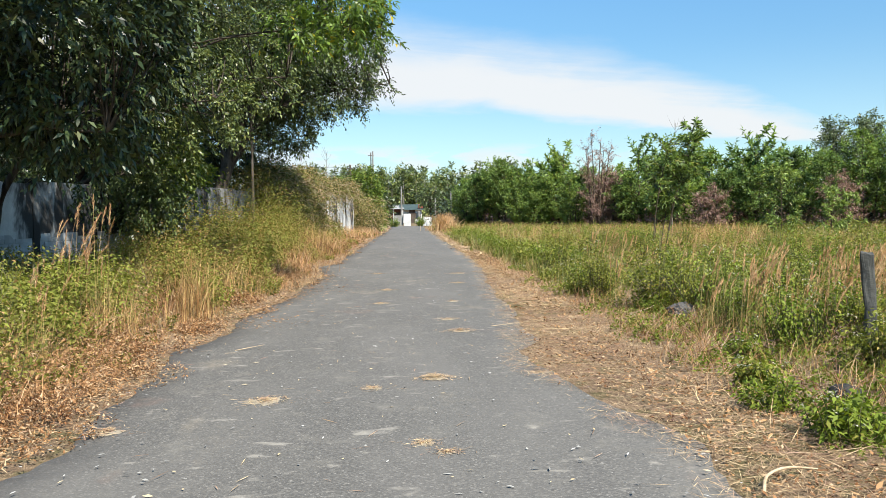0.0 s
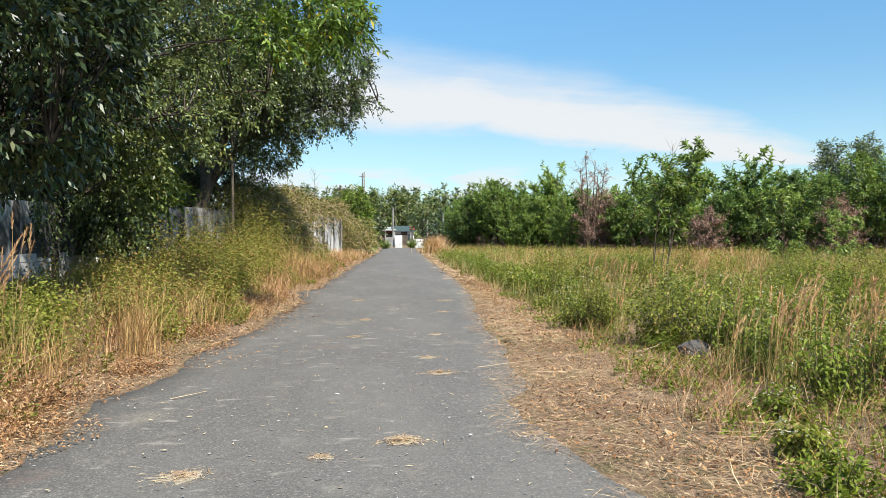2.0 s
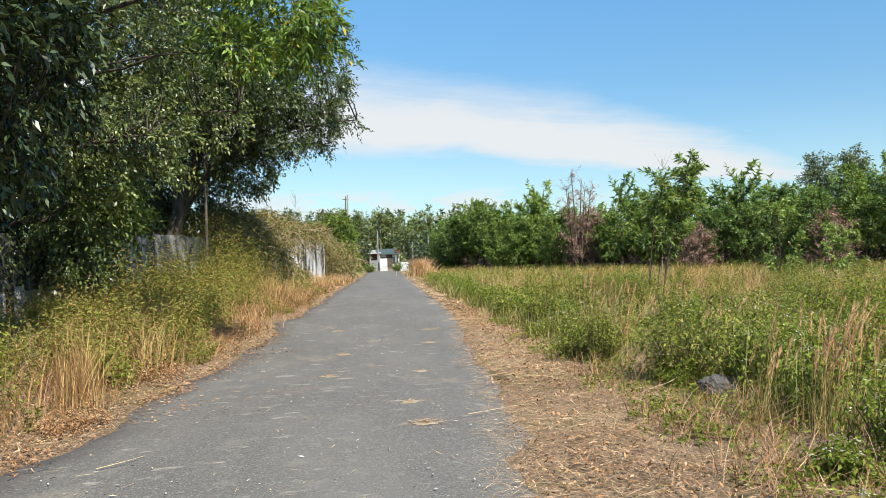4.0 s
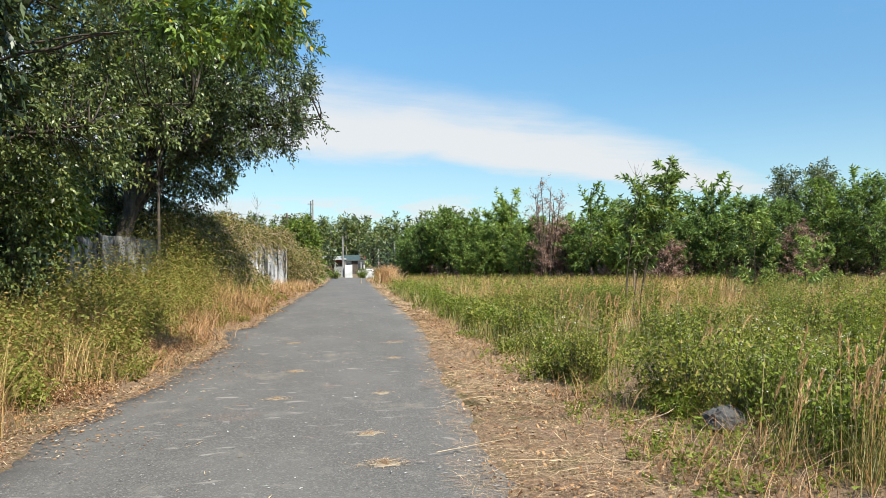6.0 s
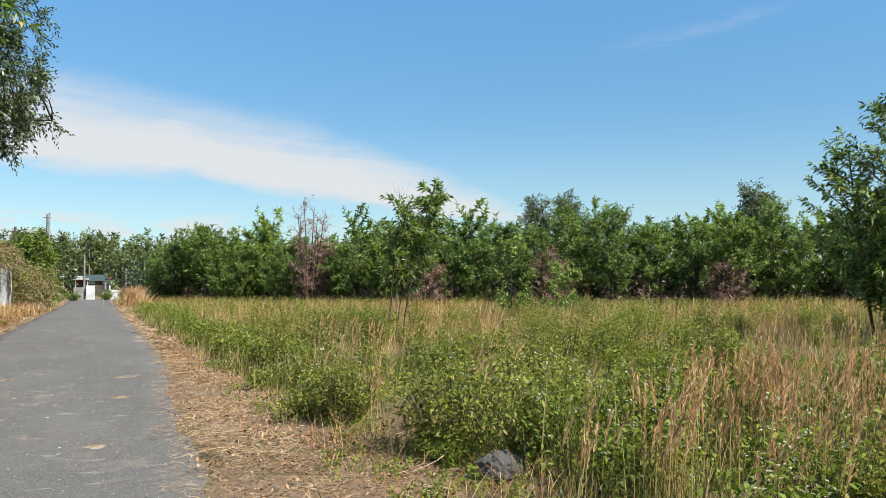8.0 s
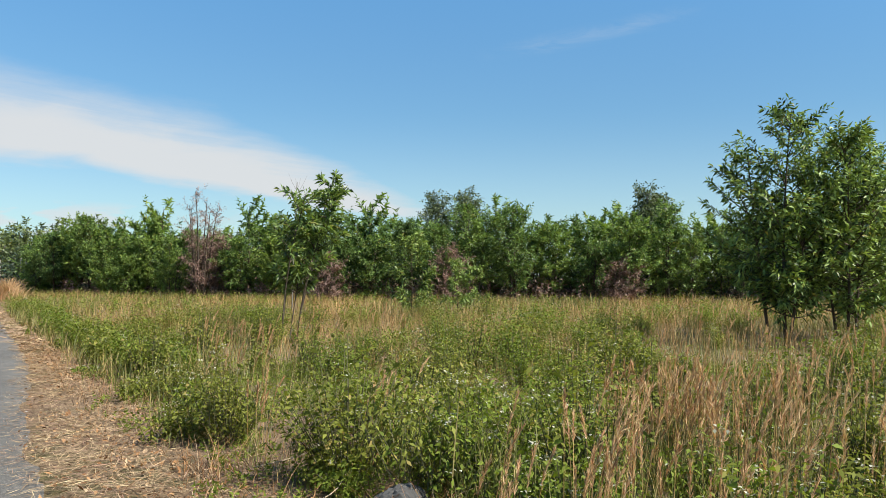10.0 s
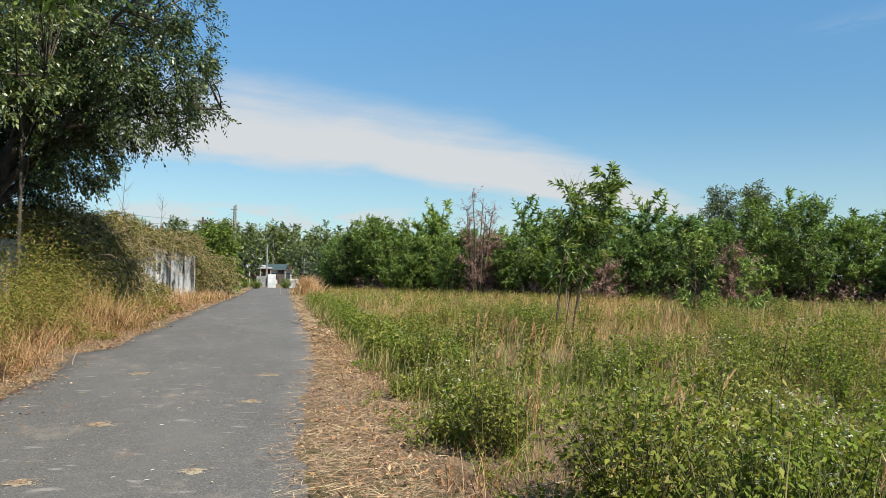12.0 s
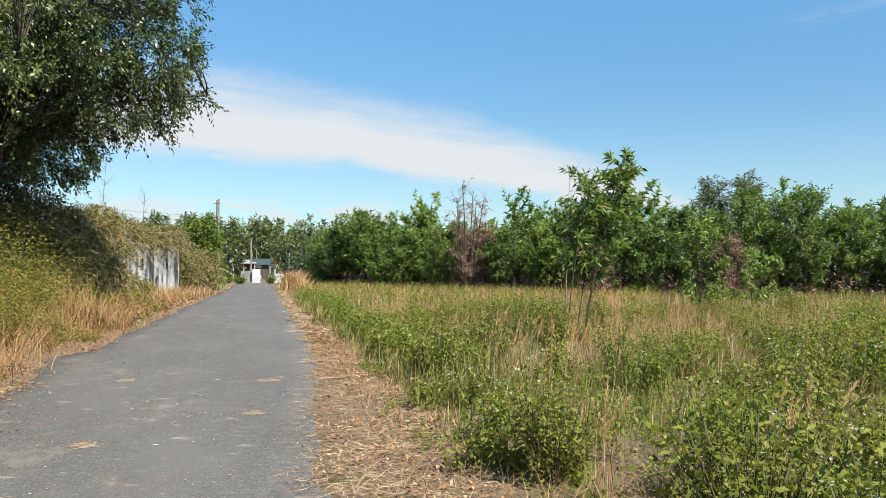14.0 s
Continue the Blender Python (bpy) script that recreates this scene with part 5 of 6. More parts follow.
def litter():
    """Straw, dead leaves and chips along both road edges."""
    rng = np.random.default_rng(91)
    straw, leaf, chip = Geo(), Geo(), Geo()

    def strew(geo, x, y, z, length, width, tilt=0.12):
        n = len(x)
        a = rng.random(n) * 6.283
        way = np.stack([np.cos(a), np.sin(a), rng.normal(0, tilt, n)], 1)
        leaf_faces(geo, np.stack([x, y, z], 1), way, unit(rng.normal(0, 0.25, (n, 3)) + np.array([0, 0, 1.0])), length, width, 0.1)

    for n, y0, y1, length, width in ((30000, 2, 12, 0.13, 0.0028), (17000, 12, 26, 0.16, 0.005), (6000, 26, 85, 0.3, 0.025)):
        y = rng.uniform(y0, y1, n)
        s = rng.beta(1.5, 1.8, n) * 1.35 - 0.2
        x = road_right(y) + s * (band(y) + 0.15) + 0.08 * np.sin(y * 3.1)
        keep = patchy(x, y, 1.1, 41.0) + rng.normal(0, 0.14, n) > 0.40
        x, y = x[keep], y[keep]
        strew(straw, x, y, np.maximum(land(x, y), 0.0) * 0.5 + 0.012 + rng.random(len(x)) * 0.035, length * (0.4 + rng.random(len(x))), width)
    for n, y0, y1, size in ((11000, 2, 12, 0.038), (6000, 12, 30, 0.055)):
        y = rng.uniform(y0, y1, n)
        x = road_right(y) + (rng.beta(1.6, 1.5, n) * 1.4 - 0.08) * band(y)
        heap = patchy(x, y, 1.6, 83.0) + rng.normal(0, 0.1, n) > 0.44
        x, y = x[heap], y[heap]
        n = len(x)
        strew(leaf, x, y, 0.02 + rng.random(n) * 0.03, size * (0.4 + 1.3 * rng.random(n) ** 2), size * 0.5, 0.4)
    for n, y0, y1, size in ((11000, 2, 13, 0.034), (8000, 13, 30, 0.045), (2500, 30, 80, 0.1)):
        y = rng.uniform(y0, y1, n)
        x = road_left(y) + 0.05 + 0.4 * np.clip(np.sin(y * 1.9) * np.sin(y * 0.83 + 1.0), -0.2, 1) - rng.beta(1.4, 2.4, n) * 1.5
        z = np.maximum(land(x, y), 0.0) + 0.012 + rng.random(n) * 0.03
        half = n // 2
        strew(leaf, x[:half], y[:half], z[:half], size * (0.5 + rng.random(half)), size * 0.5, 0.35)
        strew(straw, x[half:], y[half:], z[half:], size * 2.4 * (0.5 + rng.random(n - half)), size * 0.15, 0.2)
    # long flattened stalks, matted along the edge of the growth
    n = 2600
    y = 2.5 + 26 * rng.random(n) ** 1.4
    x = road_right(y) + band(y) * rng.uniform(0.1, 1.25, n)
    heap = patchy(x, y, 1.2, 87.0) + rng.normal(0, 0.08, n) > 0.5
    x, y = x[heap], y[heap]
    strew(straw, x, y, np.maximum(land(x, y), 0) + 0.03 + 0.05 * rng.random(len(x)), rng.uniform(0.2, 0.5, len(x)), 0.0045 + 0.0002 * y, 0.1)
    # reddish litter blown over the asphalt under the trees
    n = 1500
    y = rng.uniform(10.5, 18.5, n)
    x = road_left(y) + rng.exponential(0.34, n) * (0.4 + np.clip(np.sin(y * 1.3), 0, 1))
    strew(leaf, x, y, 0.022 + 0 * x, rng.uniform(0.02, 0.08, n), rng.uniform(0.006, 0.02, n), 0.06)
    # large curled leaves
    n = 60
    y = 3.6 + 12 * rng.random(n)
    x = road_right(y) + rng.uniform(0.2, 1.0, n) * band(y)
    strew(leaf, x, y, 0.035 + 0 * x, rng.uniform(0.05, 0.1, n), rng.uniform(0.018, 0.04, n), 0.5)
    # loose bits on the asphalt
    n = 1700
    y = 2 + 38 * rng.random(n) ** 1.4
    side = rng.random(n)
    x = road_left(y) + (road_right(y) - road_left(y)) * np.where(rng.random(n) < 0.5, side, rng.beta(0.6, 0.6, n))
    strew(chip, x, y, 0.03 + 0 * x, rng.uniform(0.012, 0.065, n), rng.uniform(0.006, 0.02, n), 0.03)
    n = 420
    y = 2 + 40 * rng.random(n)
    x = road_left(y) + (road_right(y) - road_left(y)) * rng.random(n)
    strew(straw, x, y, 0.032 + 0 * x, rng.uniform(0.05, 0.2, n), 0.006, 0.02)
    stuff("straw_litter", straw, STRAW, "dry straw strewn along the road edges", "straw")
    stuff("leaf_litter", leaf, DEAD_LEAF, "brown fallen leaves along the road edges", "leaves")
    stuff("road_chips", chip, CHIP, "pale chips and crumbs lying on the asphalt", "debris")


def straw_clumps():
    """Small heaps of straw dropped on the asphalt."""
    spots = ((0.30, 7.08, 0.19, 1.0), (-1.04, 6.35, 0.24, 0.7), (0.75, 9.92, 0.22, 0.8), (0.66, 11.02, 0.2, 0.35), (-0.29, 13.02, 0.18, 0.5), (-0.23, 15.33, 0.2, 0.6), (1.23, 16.77, 0.24, 0.4), (1.41, 19.35, 0.3, 0.5), (-0.5, 19.6, 0.26, 0.5),
             (-0.23, 6.7, 0.15, 0.25), (1.27, 7.32, 0.16, 0.2), (0.15, 5.05, 0.14, 0.3), (0.28, 4.85, 0.1, 0.3), (-2.0, 5.6, 0.18, 0.6), (0.88, 13.29, 0.2, 0.2))
    rng = np.random.default_rng(95)
    for x, y, r, thick in spots:
        across = (x - road_left(y)) / (road_right(y) - road_left(y))
        ob = thing("straw_clump", (x, y, float(np.interp(across, ROAD_ACROSS, ROAD_RISE)) + 0.002), "small flat clump of dry straw on the asphalt", "straw", "straw clumps on the road")
        bm = bmesh.new()
        rim = [(1 + 0.7 * noise.noise(Vector((math.cos(a) * 2.2 + x * 9, math.sin(a) * 2.2, y))) + rng.normal(0, 0.12), a) for a in np.linspace(0, 6.283, 25)[:-1]]
        ring = [bm.verts.new((r * 0.5 * f * math.cos(a), r * 0.42 * f * math.sin(a), 0.0)) for f, a in rim]
        inner = [bm.verts.new((r * 0.3 * f * math.cos(a), r * 0.24 * f * math.sin(a), 0.002 + 0.008 * thick)) for f, a in rim]
        for k in range(24):
            bm.faces.new((ring[k], ring[k - 23], inner[k - 23], inner[k]))
        bm.faces.new(inner)
        part("dust", bm, DUST, ob, "pale chaff and dust")
        geo = Geo()
        n = int(420 * thick) + 40
        a, d = rng.random(n) * 6.283, np.abs(rng.normal(0, 0.5, n))
        at = np.stack([r * d * np.cos(a) * 1.1, r * d * np.sin(a) * 0.8, 0.006 + 0.035 * thick * np.exp(-d * d * 3) * rng.random(n)], 1)
        b = rng.random(n) * 6.283
        way = np.stack([np.cos(b), np.sin(b) * 0.7, rng.normal(0, 0.1 * thick, n)], 1)
        leaf_faces(geo, at, way, np.array([[0, 0, 1.0]]) + rng.normal(0, 0.3, (n, 3)), rng.uniform(0.02, 0.085, n) * (0.6 + 0.6 * thick), 0.0036, 0.1)
        tagged(part("straw", geo.mesh("straw", STRAW), STRAW, ob), kind="stuff")


def bare_sapling(at, height, seed):
    """A leafless sapling with a few fine upright twigs."""
    rng = np.random.default_rng(seed)
    ob = thing("bare_sapling", (*at, -0.05), "thin leafless sapling with fine grey twigs", "tree")
    top = np.array([0.2, 0.1, height])
    stem = Geo()
    tube_faces(stem, curve(np.zeros((1, 3)), np.array([[0.0, 0.0, height * 0.5]]), top[None], 8), np.linspace(0.03, 0.006, 8)[None], 5)
    part("trunk", stem.mesh("trunk", BARK_GREY), BARK_GREY, ob)
    n = 22
    s = rng.uniform(0.45, 0.95, n)[:, None]
    a = rng.random(n) * 6.283
    root = top * s
    end = root + np.stack([np.cos(a) * 0.5, np.sin(a) * 0.5, rng.uniform(0.4, 1.0, n)], 1) * rng.uniform(0.4, 1.0, (n, 1))
    twig = Geo()
    tube_faces(twig, curve(root, (root + end) / 2 - np.array([0, 0, 0.1]), end, 5), np.linspace(0.009, 0.003, 5)[None].repeat(n, 0), 4)
    tagged(part("twig", twig.mesh("twig", BARK_GREY), BARK_GREY, ob), kind="stuff")


def understory():
    """Scrub, partly withered, at the foot of the plantation."""
    rng = np.random.default_rng(111)
    live, dead = Geo(), Geo()
    x = np.concatenate([rng.uniform(4, 64, 600), rng.uniform(4, 30, 250)])
    y = front_y(x) - 0.6 + rng.exponential(2.5, len(x))
    brown = patchy(x, y, 0.25, 47.0) + rng.normal(0, 0.12, len(x)) > 0.47
    for geo, sel, tall in ((live, ~brown, 0.9), (dead, brown, 1.7)):
        weeds(geo, None, rng, x[sel], y[sel], tall * rng.uniform(0.5, 1.1, sel.sum()), 5, 9, (0.2, 0.09), 0.35, plain=True)
    # scrub deeper in, added as a dark backing for the shade between stems
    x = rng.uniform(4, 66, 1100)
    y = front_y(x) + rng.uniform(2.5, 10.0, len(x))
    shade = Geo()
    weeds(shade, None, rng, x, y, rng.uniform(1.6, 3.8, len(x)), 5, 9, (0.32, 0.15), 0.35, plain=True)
    stuff("deep_scrub", shade, LEAF_SHADED, "scrub coloured dark for the shade between the acacia stems", "scrub")
    stuff("plantation_scrub", live, LEAF_SHRUB, "green scrub at the foot of the acacia trees", "scrub")
    stuff("withered_scrub", dead, DEAD_TWIG, "brown withered scrub at the foot of the acacia trees", "scrub")


def field_bushes():
    """Mounded weeds that stand out of the field."""
    rng = np.random.default_rng(121)
    kinds = [bush("weed_bush", (0, 0), h, w, st, 400 + k, mat, "mounded leafy weed bush in the field", (0.054, 0.026), 13)
             for k, (h, w, st, mat) in enumerate([(0.8, 0.9, 60, LEAF_WEED), (0.7, 1.1, 70, LEAF_LUSH), (0.95, 1.0, 70, LEAF_WEED), (0.6, 0.8, 50, LEAF_LUSH)])]
    count = 0
    while count < 50:
        y = 6 + 26 * rng.random()
        x = road_right(y) + band(y) + 0.5 + 16 * rng.random() ** 1.3
        if math.hypot(x - 4.43, y - 7.39) < 1.2 or math.hypot(x - 3.4, y - 9.6) < 1.1 or math.hypot((x - 5.0) / 1.9, (y - 15.8) / 2.1) < 1 or y < x * 0.45:
            continue
        k = count % 4
        s = 0.75 + 0.45 * rng.random()
        m = pose(x, y, float(land(x, y)) - 0.02, 0, 0, rng.random() * 360)
        if count < 4:
            ob = kinds[k]
            ob.matrix_basis = m
        else:
            ob = copy_thing(kinds[k], m)
        ob.scale = (s, s, s)
        count += 1


# ---- built things ----
def west_wall():
    """Old boundary wall: rendered panels between posts, bare blocks low down in the near bays."""
    rng = np.random.default_rng(101)
    lean = Matrix.Rotation(-math.atan(0.1545), 4, "Z")
    wall = new("wall_west")
    tagged(wall, "old stained cement wall with posts and bare blocks", "wall", kind="structure")
    block = None
    for k in range(18):
        y0 = 9.0 + 2.45 * k
        mid = y0 + 1.225
        h = np.interp(y0, [9, 24, 30, 48], [2.05, 2.15, 2.35, 2.5]) + rng.normal(0, 0.03)
        low = 1.0 if y0 < 23 else 0.0
        bm = bmesh.new()
        box(bm, (0.13, 2.25, h - low + 0.1), (0, 0, (h + low) / 2 - 0.05))
        bmesh.ops.subdivide_edges(bm, edges=bm.edges[:], cuts=7, use_grid_fill=True)
        rough_up(bm, 0.022, 2.3)
        ob = part("panel", bm, PLASTER_BLACK if low else PLASTER if y0 < 43 else PLASTER_WHITE, wall)
        ob.matrix_basis = Matrix.Translation((wall_x(mid), mid, 0.12)) @ lean
        if low:
            core = part("core", box(bmesh.new(), (0.09, 2.25, 1.1), (0, 0, 0.45)), BLOCK, wall)
            core.matrix_basis = Matrix.Translation((wall_x(mid), mid, 0.12)) @ lean
            for row in range(5):
                for c in range(5):
                    if block is None:
                        bm = box(bmesh.new(), (0.125, 0.375, 0.188), (0, 0, 0), 0.008)
                        block = part("block", bm, BLOCK, wall)
                        piece = block
                    else:
                        piece = new("block", block.data)
                        piece.parent = wall
                    off = -0.86 + 0.39 * c + (0.14 if row % 2 else 0.0)
                    piece.matrix_basis = Matrix.Translation((wall_x(mid), mid, 0.12)) @ lean @ Matrix.Translation((rng.normal(0, 0.004), off, 0.1 + 0.2 * row))
        bm = bmesh.new()
        box(bm, (0.19, 0.22, h + 0.16), (0, 0, h / 2 - 0.02), 0.012)
        post = part("post", bm, PLASTER, wall, "square stained cement post")
        post.matrix_basis = Matrix.Translation((wall_x(y0), y0, 0.12)) @ lean


def wall_creepers():
    rng = np.random.default_rng(105)
    geo = Geo()
    n = 300
    y = np.concatenate([rng.normal(24.6, 0.8, n // 3), rng.uniform(20.0, 26.0, n - n // 3)])
    z = 2.5 - np.abs(rng.normal(0, 0.6, n))
    spot = np.stack([wall_x(y) + 0.1 + rng.random(n) * 0.25, y, z], 1)
    shoot_leaves(geo, rng, spot, np.array([0.35, -0.1, -1.0]) + rng.normal(0, 0.3, spot.shape), 0.4, 8, 0.1, 0.055, 1.0, 0.4)
    stuff("wall_creeper", geo, LEAF_BROAD, "dark green creeper hanging over the wall", "creeper")
    broad_tree("dark_shrub", (-6.7, 22.2, 0.1), [(0, 0, 0), (0.1, 0, 0.7), (0.1, 0.1, 1.4), (0.1, 0.1, 2.0)], 0.04,
               [(0.1, 0, 1.7, 0.75, 1.0, 0.8, 1.0), (-0.1, 1.4, 1.6, 0.6, 0.8, 0.8, 0.7)], 80, (0.12, 0.06), LEAF_BROAD, BARK_GREY, "dark leafy shrub standing before the wall", 107, 6, 8, 5)
    broad_tree("wall_shrub", (-7.0, 24.0, 0.1), [(0, 0, 0), (0.1, 0, 1.0), (0.2, -0.1, 2.0), (0.3, -0.1, 2.6)], 0.05,
               [(0.5, -0.2, 2.9, 0.9, 1.1, 0.9, 1.0)], 64, (0.13, 0.06), LEAF_SHRUB, BARK_GREY, "small shrub with bright yellow-green leaves by the wall", 106, 6, 8, 5)


def boundary_post():
    bm = bmesh.new()
    box(bm, (0.102, 0.102, 1.24), (0, 0, 0.43), 0.012)
    bmesh.ops.subdivide_edges(bm, edges=bm.edges[:], cuts=6, use_grid_fill=True)
    rough_up(bm, 0.02, 7.0)
    rough_up(bm, 0.012, 23.0)
    ob = tagged(new("boundary_post", bpy.data.meshes.new("boundary_post")), "weathered square concrete post leaning in the weeds", "post")
    bm.to_mesh(ob.data)
    bm.free()
    ob.data.materials.append(POST_CONCRETE)
    ob.matrix_basis = pose(4.46, 7.39, 0.0, 2, -6, 0) @ pose(0, 0, 0, 0, 0, -20)


def stone(at, size, seed, label, mat):
    bm = bmesh.new()
    bmesh.ops.create_icosphere(bm, subdivisions=4, radius=0.5)
    for v in bm.verts:
        p = v.co.normalized()
        d = 0.42 + 0.07 * noise.fractal(p * 1.5 + Vector((seed, 0, 0)), 1.0, 2.0, 4) + 0.05 * abs(noise.noise(p * 5 + Vector((0, seed, 0))))
        v.co = Vector((p.x * size[0], p.y * size[1], max(p.z, -0.3) * size[2])) * d * 2
    me = bpy.data.meshes.new("rock")
    bm.to_mesh(me)
    bm.free()
    me.materials.append(mat)
    ob = tagged(new("rock", me), label, "rock")
    ob.location = (*at, float(land(*at)) + size[2] * 0.3)


def dry_stick(name, points, radius):
    """A bent dry stick lying on the ground."""
    geo = Geo()
    line = trunk_line(points, 10)
    tube_faces(geo, line[None], np.linspace(radius, radius * 0.45, 10)[None], 6)
    tagged(new(name, geo.mesh(name, DRY_WOOD, True)), "bent pale dry stick lying by the road", "stick", "dry sticks")


def pole(name, at, height, radius, label, arms=1, mat=None):
    ob = thing(name, (*at, 0), label, "utility pole", "utility poles along the road")
    geo = Geo()
    tube_faces(geo, np.array([[(0, 0, -0.3), (0, 0, height * 0.5), (0, 0, height)]]), np.array([[radius * 1.2, radius, radius * 0.75]]), 10)
    part("shaft", geo.mesh("shaft", mat or CONCRETE, True), mat or CONCRETE, ob)
    for k in range(arms):
        part("crossarm", box(bmesh.new(), (0.7, 0.07, 0.07), (0, 0, height - 0.35 - 0.5 * k), 0.01), DARK_WOOD, ob)
    return ob


def cable(a, b, sag):
    geo = Geo()
    s = np.linspace(0, 1, 16)[:, None]
    line = np.array(a) * (1 - s) + np.array(b) * s
    line[:, 2] -= sag * 4 * (s * (1 - s))[:, 0]
    tube_faces(geo, line[None], np.full((1, 16), 0.008), 4)
    tagged(new("cable", geo.mesh("cable", CABLE)), "thin black overhead cable between poles", "cable", "overhead cables")


def house(name, at, size, roof_height, wall_mat, roof_mat, label, turn=0.0):
    """A low house: walls, gabled roof with eaves, door and windows."""
    w, d, h = size
    ob = thing(name, (*at, 0), label, "house", "", turn)
    part("wall", box(bmesh.new(), (w, d, h), (0, 0, h / 2)), wall_mat, ob)
    bm = bmesh.new()
    e = 0.45
    pts = [(-w / 2 - e, -d / 2 - e, h), (w / 2 + e, -d / 2 - e, h), (w / 2 + e, d / 2 + e, h), (-w / 2 - e, d / 2 + e, h), (-w / 2 - e, 0, h + roof_height), (w / 2 + e, 0, h + roof_height)]
    vs = [bm.verts.new(p) for p in pts]
    for f in ((0, 1, 5, 4), (2, 3, 4, 5), (1, 2, 5), (3, 0, 4), (3, 2, 1, 0)):
        bm.faces.new([vs[i] for i in f])
    part("roof", bm, roof_mat, ob)
    for x in (-w * 0.3, w * 0.3):
        win = part("window", box(bmesh.new(), (0.8, 0.08, 0.9), (x, -d / 2 - 0.03, h * 0.55)), DARK_WOOD, ob)
        part("pane", box(bmesh.new(), (0.65, 0.05, 0.75), (x, -d / 2 - 0.07, h * 0.55)), GLASS_DARK, win)
    part("door", box(bmesh.new(), (0.9, 0.08, 2.0), (0, -d / 2 - 0.03, 1.0)), DARK_WOOD, ob)
    return ob


def road_end():
    low = house("house", (-1.3, 125), (4.2, 4.0, 2.15), 0.5, MAROON, GREY_ROOF, "low maroon house with a grey sheet roof")
    part("porch_roof", box(bmesh.new(), (4.6, 1.4, 0.08), (0, -2.9, 2.2), 0.01, Matrix.Rotation(radians(6), 4, "X")), GREY_ROOF, low)
    for x in (-2.1, -0.7, 0.7, 2.1):
        part("porch_post", box(bmesh.new(), (0.1, 0.1, 2.1), (x, -3.4, 1.05), 0.01), WHITE_PAINT, low)
    small = house("house", (2.2, 124), (2.9, 3.5, 1.95), 0.85, WHITE_PAINT, TEAL_ROOF, "small white house with a green roof")
    part("gable_sheet", box(bmesh.new(), (0.9, 0.06, 0.55), (1.35, -1.9, 2.45), 0.01), RED_PAINT, small, "faded red sheet on the gable")
    gate = thing("gate", (0.6, 92.5, 0), "white gate wall at the end of the road", "gate")
    for x, w, h in ((0.5, 0.8, 1.4), (2.75, 1.0, 0.95)):
        part("gate_wall", box(bmesh.new(), (w, 0.2, h), (x, 0, h / 2), 0.02), WHITE_PAINT, gate)
    part("gate_post", box(bmesh.new(), (0.16, 0.2, 1.7), (1.85, 0, 0.85), 0.02), CONCRETE, gate)
    part("gate_leaf", box(bmesh.new(), (1.1, 0.06, 1.15), (-0.5, 0.3, 0.65), 0.01), CONCRETE, gate, "dull grey sheet gate leaf")
    pole("utility_pole", (-3.0, 96), 8.6, 0.085, "tall dark utility pole", 1, OLD_POLE)
    pole("utility_pole", (-2.72, 94.2), 8.6, 0.10, "tall concrete utility pole", 0)
    pole("utility_pole", (-3.95, 70), 5.65, 0.11, "old dark utility pole above the creepers", 2, OLD_POLE)
    pole("utility_pole", (0.5, 98.5), 4.75, 0.11, "short pale concrete pole", 0)
    pole("utility_pole", (4.6, 99), 3.2, 0.09, "short pale concrete pole", 1)
    pole("utility_pole", (6.3, 96), 4.0, 0.09, "short pale concrete pole", 0)
    for z in (5.4, 5.0, 4.7):
        cable((-3.95, 70, z), (-16, 38, z + 0.9), 0.7)
    for z in (5.4, 5.0):
        cable((-3.95, 70, z), (-2.8, 94, z + 2.6), 0.4)


# ---- put it all together ----
plantation()
left_trees()
wall_thicket()
for spot, tall, seed, wide in (((14.75, 59.9), 7.3, 201, 1.5), ((15.8, 60.3), 5.2, 202, 1.6), ((20.5, 52.3), 3.0, 203, 2.4), ((27.0, 48.5), 3.6, 204, 2.2), ((37.0, 44.0), 3.0, 205, 2.2)):
    dry_tree(spot, tall, seed, wide)
for spot, tall, seed in (((12.3, 36.0), 5.4, 211), ((-5.2, 44.0), 6.0, 212), ((-4.4, 50.0), 5.4, 213)):
    bare_sapling(spot, tall, seed)
far_woods()
understory()
field()
field_bushes()
plume_grass()
verge_left()
for spot, tall, wide, st, seed, mat in (((8.9, 18.6), 1.0, 1.5, 110, 309, LEAF_LUSH), ((7.0, 18.4), 0.8, 1.3, 90, 312, LEAF_LUSH), ((3.4, 13.5), 0.8, 0.8, 50, 301, LEAF_WEED), ((3.6, 11.2), 0.25, 0.5, 20, 302, LEAF_LUSH), ((2.72, 5.7), 0.3, 0.6, 30, 304, LEAF_LUSH), ((3.0, 5.05), 0.25, 0.45, 20, 317, LEAF_LUSH),
                                        ((4.8, 8.3), 0.7, 0.9, 50, 305, LEAF_WEED), ((5.6, 12.0), 0.42, 1.2, 50, 306, LEAF_WEED), ((8.2, 15.3), 0.8, 1.0, 50, 307, LEAF_LUSH), ((4.4, 10.9), 0.4, 0.8, 40, 308, LEAF_WEED)):
    bush("bush", spot, tall, wide, st, seed, mat, "leafy green bush among the roadside weeds")
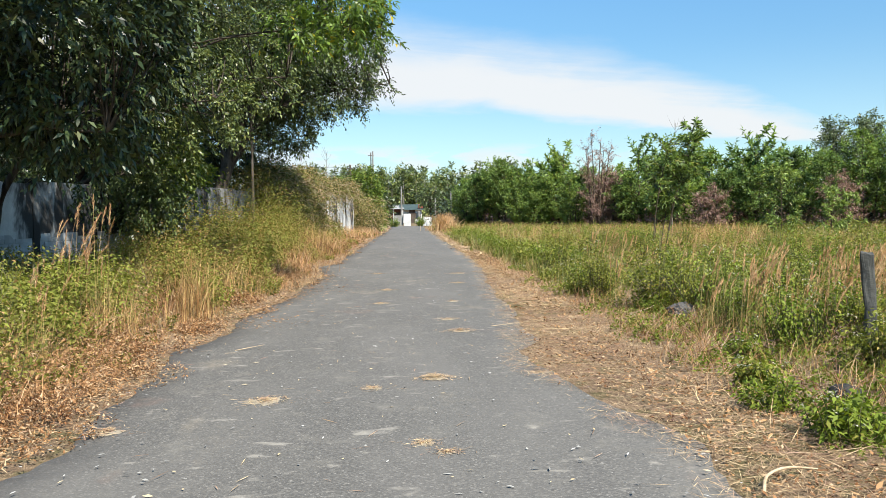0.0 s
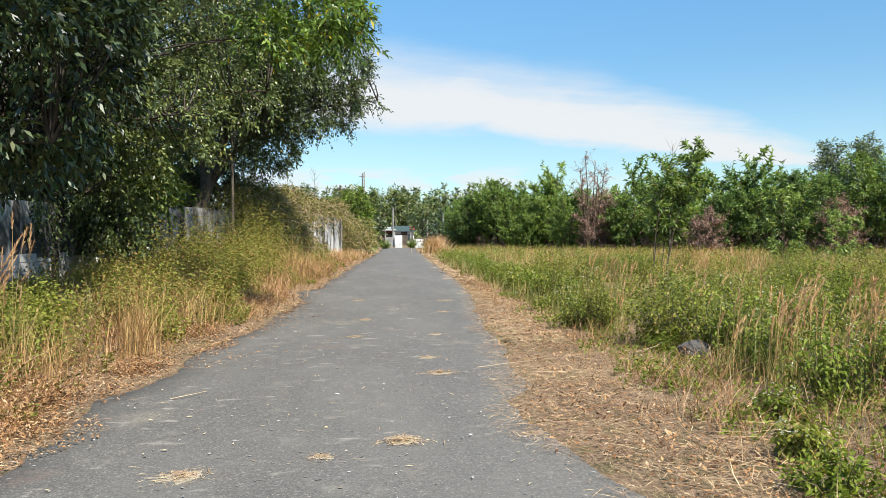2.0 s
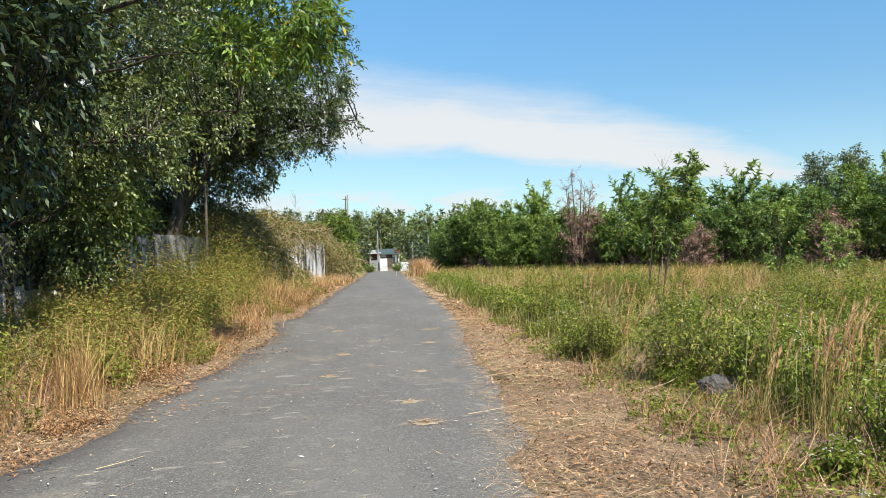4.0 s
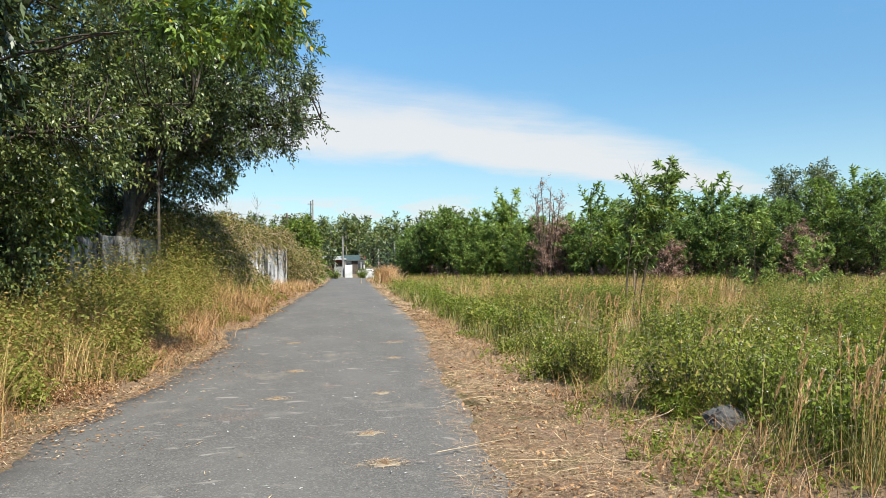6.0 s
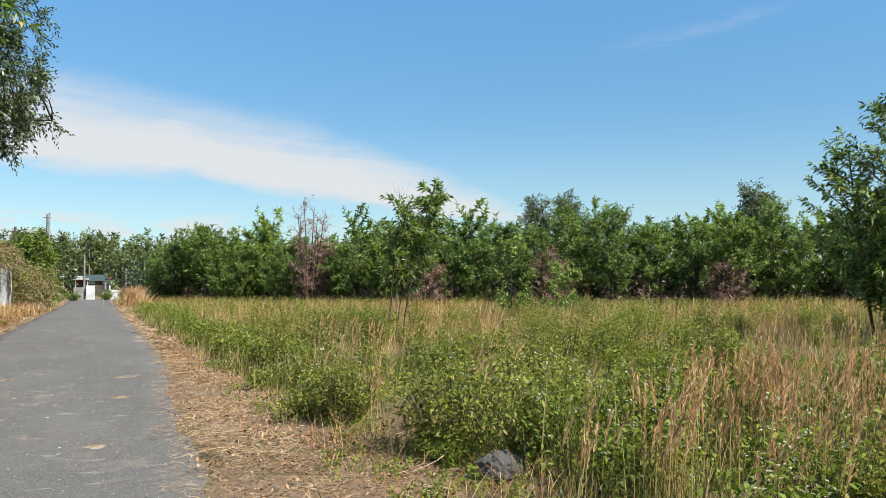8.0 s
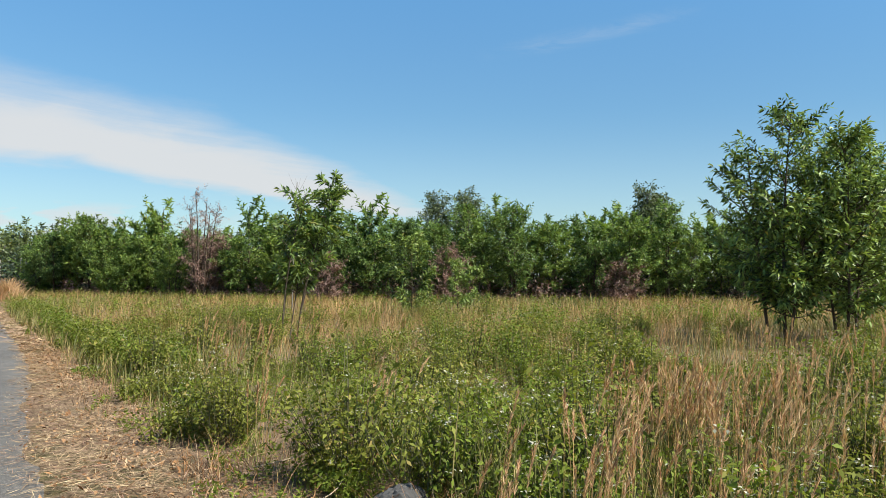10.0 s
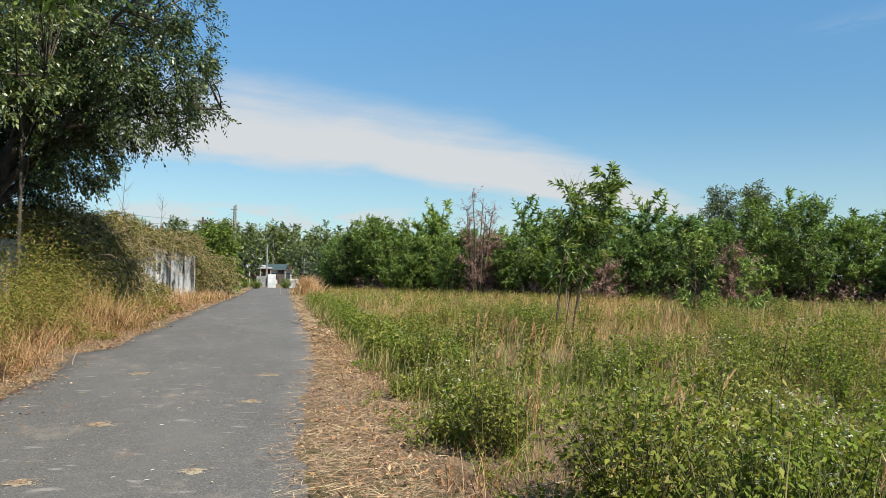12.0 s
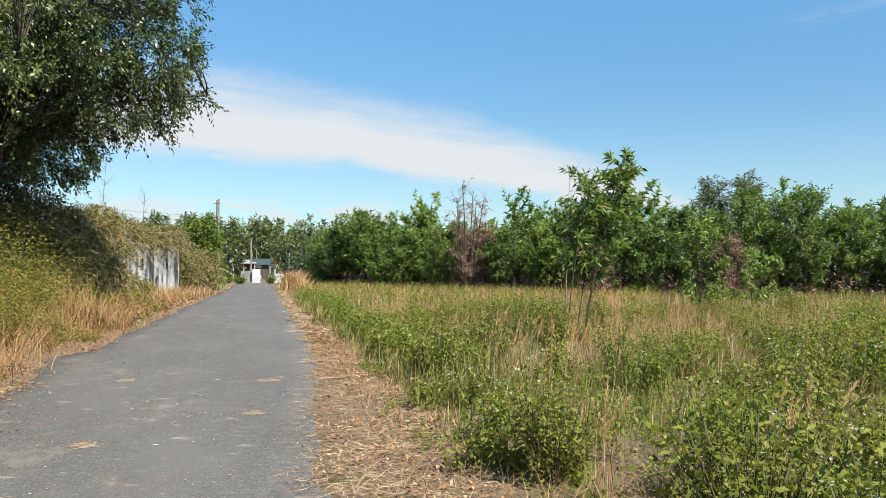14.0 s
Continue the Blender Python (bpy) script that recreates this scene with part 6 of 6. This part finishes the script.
broad_tree("roadside_shrub", (-2.45, 66.5, 0), [(0, 0, 0), (0, 0, 1.5), (0.1, 0, 3.0), (0, 0, 4.4)], 0.1, [(0.1, 0, 1.6, 1.3, 1.6, 1.6, 1.0), (0, 0, 3.6, 1.2, 1.5, 1.5, 1.0), (-1.6, 0.6, 2.6, 1.2, 1.5, 1.9, 0.7)], 190, (0.22, 0.10), LEAF_SHRUB, BARK_GREY, "tall rounded green shrub beside the road", 310, 9, 8, 6)
for spot, seed in (((4.15, 12.8), 313), ((7.6, 18.9), 314), ((4.4, 8.3), 315)):
    bush("twig_heap", spot, 0.42, 0.95, 60, seed, DEAD_TWIG, "heap of dry grey-brown twigs among the weeds", (0.05, 0.008), 9)
grass_mound((3.75, 66.0), 1.6, 1.7, 900)
litter()
straw_clumps()
stone((3.72, 10.5), (0.22, 0.18, 0.165), 3.0, "grey mottled rock in the weeds", ROCK)
stone((3.3, 5.85), (0.17, 0.15, 0.11), 8.0, "rock half hidden under weeds, coloured dark for their shade", ROCK_SHADED)
boundary_post()
dry_stick("dry_stick", [(1.82, 3.95, 0.03), (1.9, 4.12, 0.07), (2.05, 4.2, 0.09), (2.26, 4.26, 0.05)], 0.011)
dry_stick("dry_stick", [(3.2, 12.1, 0.1), (3.5, 12.0, 0.16), (3.9, 12.2, 0.2), (4.3, 12.4, 0.16)], 0.006)
dry_stick("dry_stick", [(1.15, 10.1, 0.045), (1.5, 10.25, 0.06), (1.85, 10.5, 0.05)], 0.004)
dry_stick("dry_stick", [(3.1, 10.9, 0.05), (3.45, 11.0, 0.12), (3.8, 11.5, 0.2)], 0.005)
dry_stick("dry_stick", [(-1.75, 8.75, 0.03), (-1.6, 8.85, 0.045), (-1.5, 9.1, 0.03)], 0.005)
wall_creepers()
for (x, y), tall in (((-5.5, 112), 4.6), ((-2.6, 116), 4.2), ((4.6, 113), 4.8), ((8.0, 116), 5.2), ((-8.5, 108), 5.0)):
    broad_tree("garden_tree", (x, y, 0), [(0, 0, 0), (0, 0, 1.2), (0.1, 0, 2.4), (0, 0, tall - 1)], 0.1, [(0, 0, tall - 1.6, 1.9, 1.7, 1.5, 1.0)], 60, (0.34, 0.16), LEAF_BROAD, BARK_DARK, "dark leafy garden tree beside the houses", int(x * 7) + 400, 7, 7, 5, plain=True)
for spot in ((-0.4, 87.5), (2.6, 90.0), (-1.6, 90.5), (-2.6, 84.0)):
    bush("bush", spot, 1.0, 1.5, 60, int(320 + spot[0] * 10), LEAF_SHRUB, "small green bush by the gate", (0.12, 0.06), 12)
road_end()
west_wall()
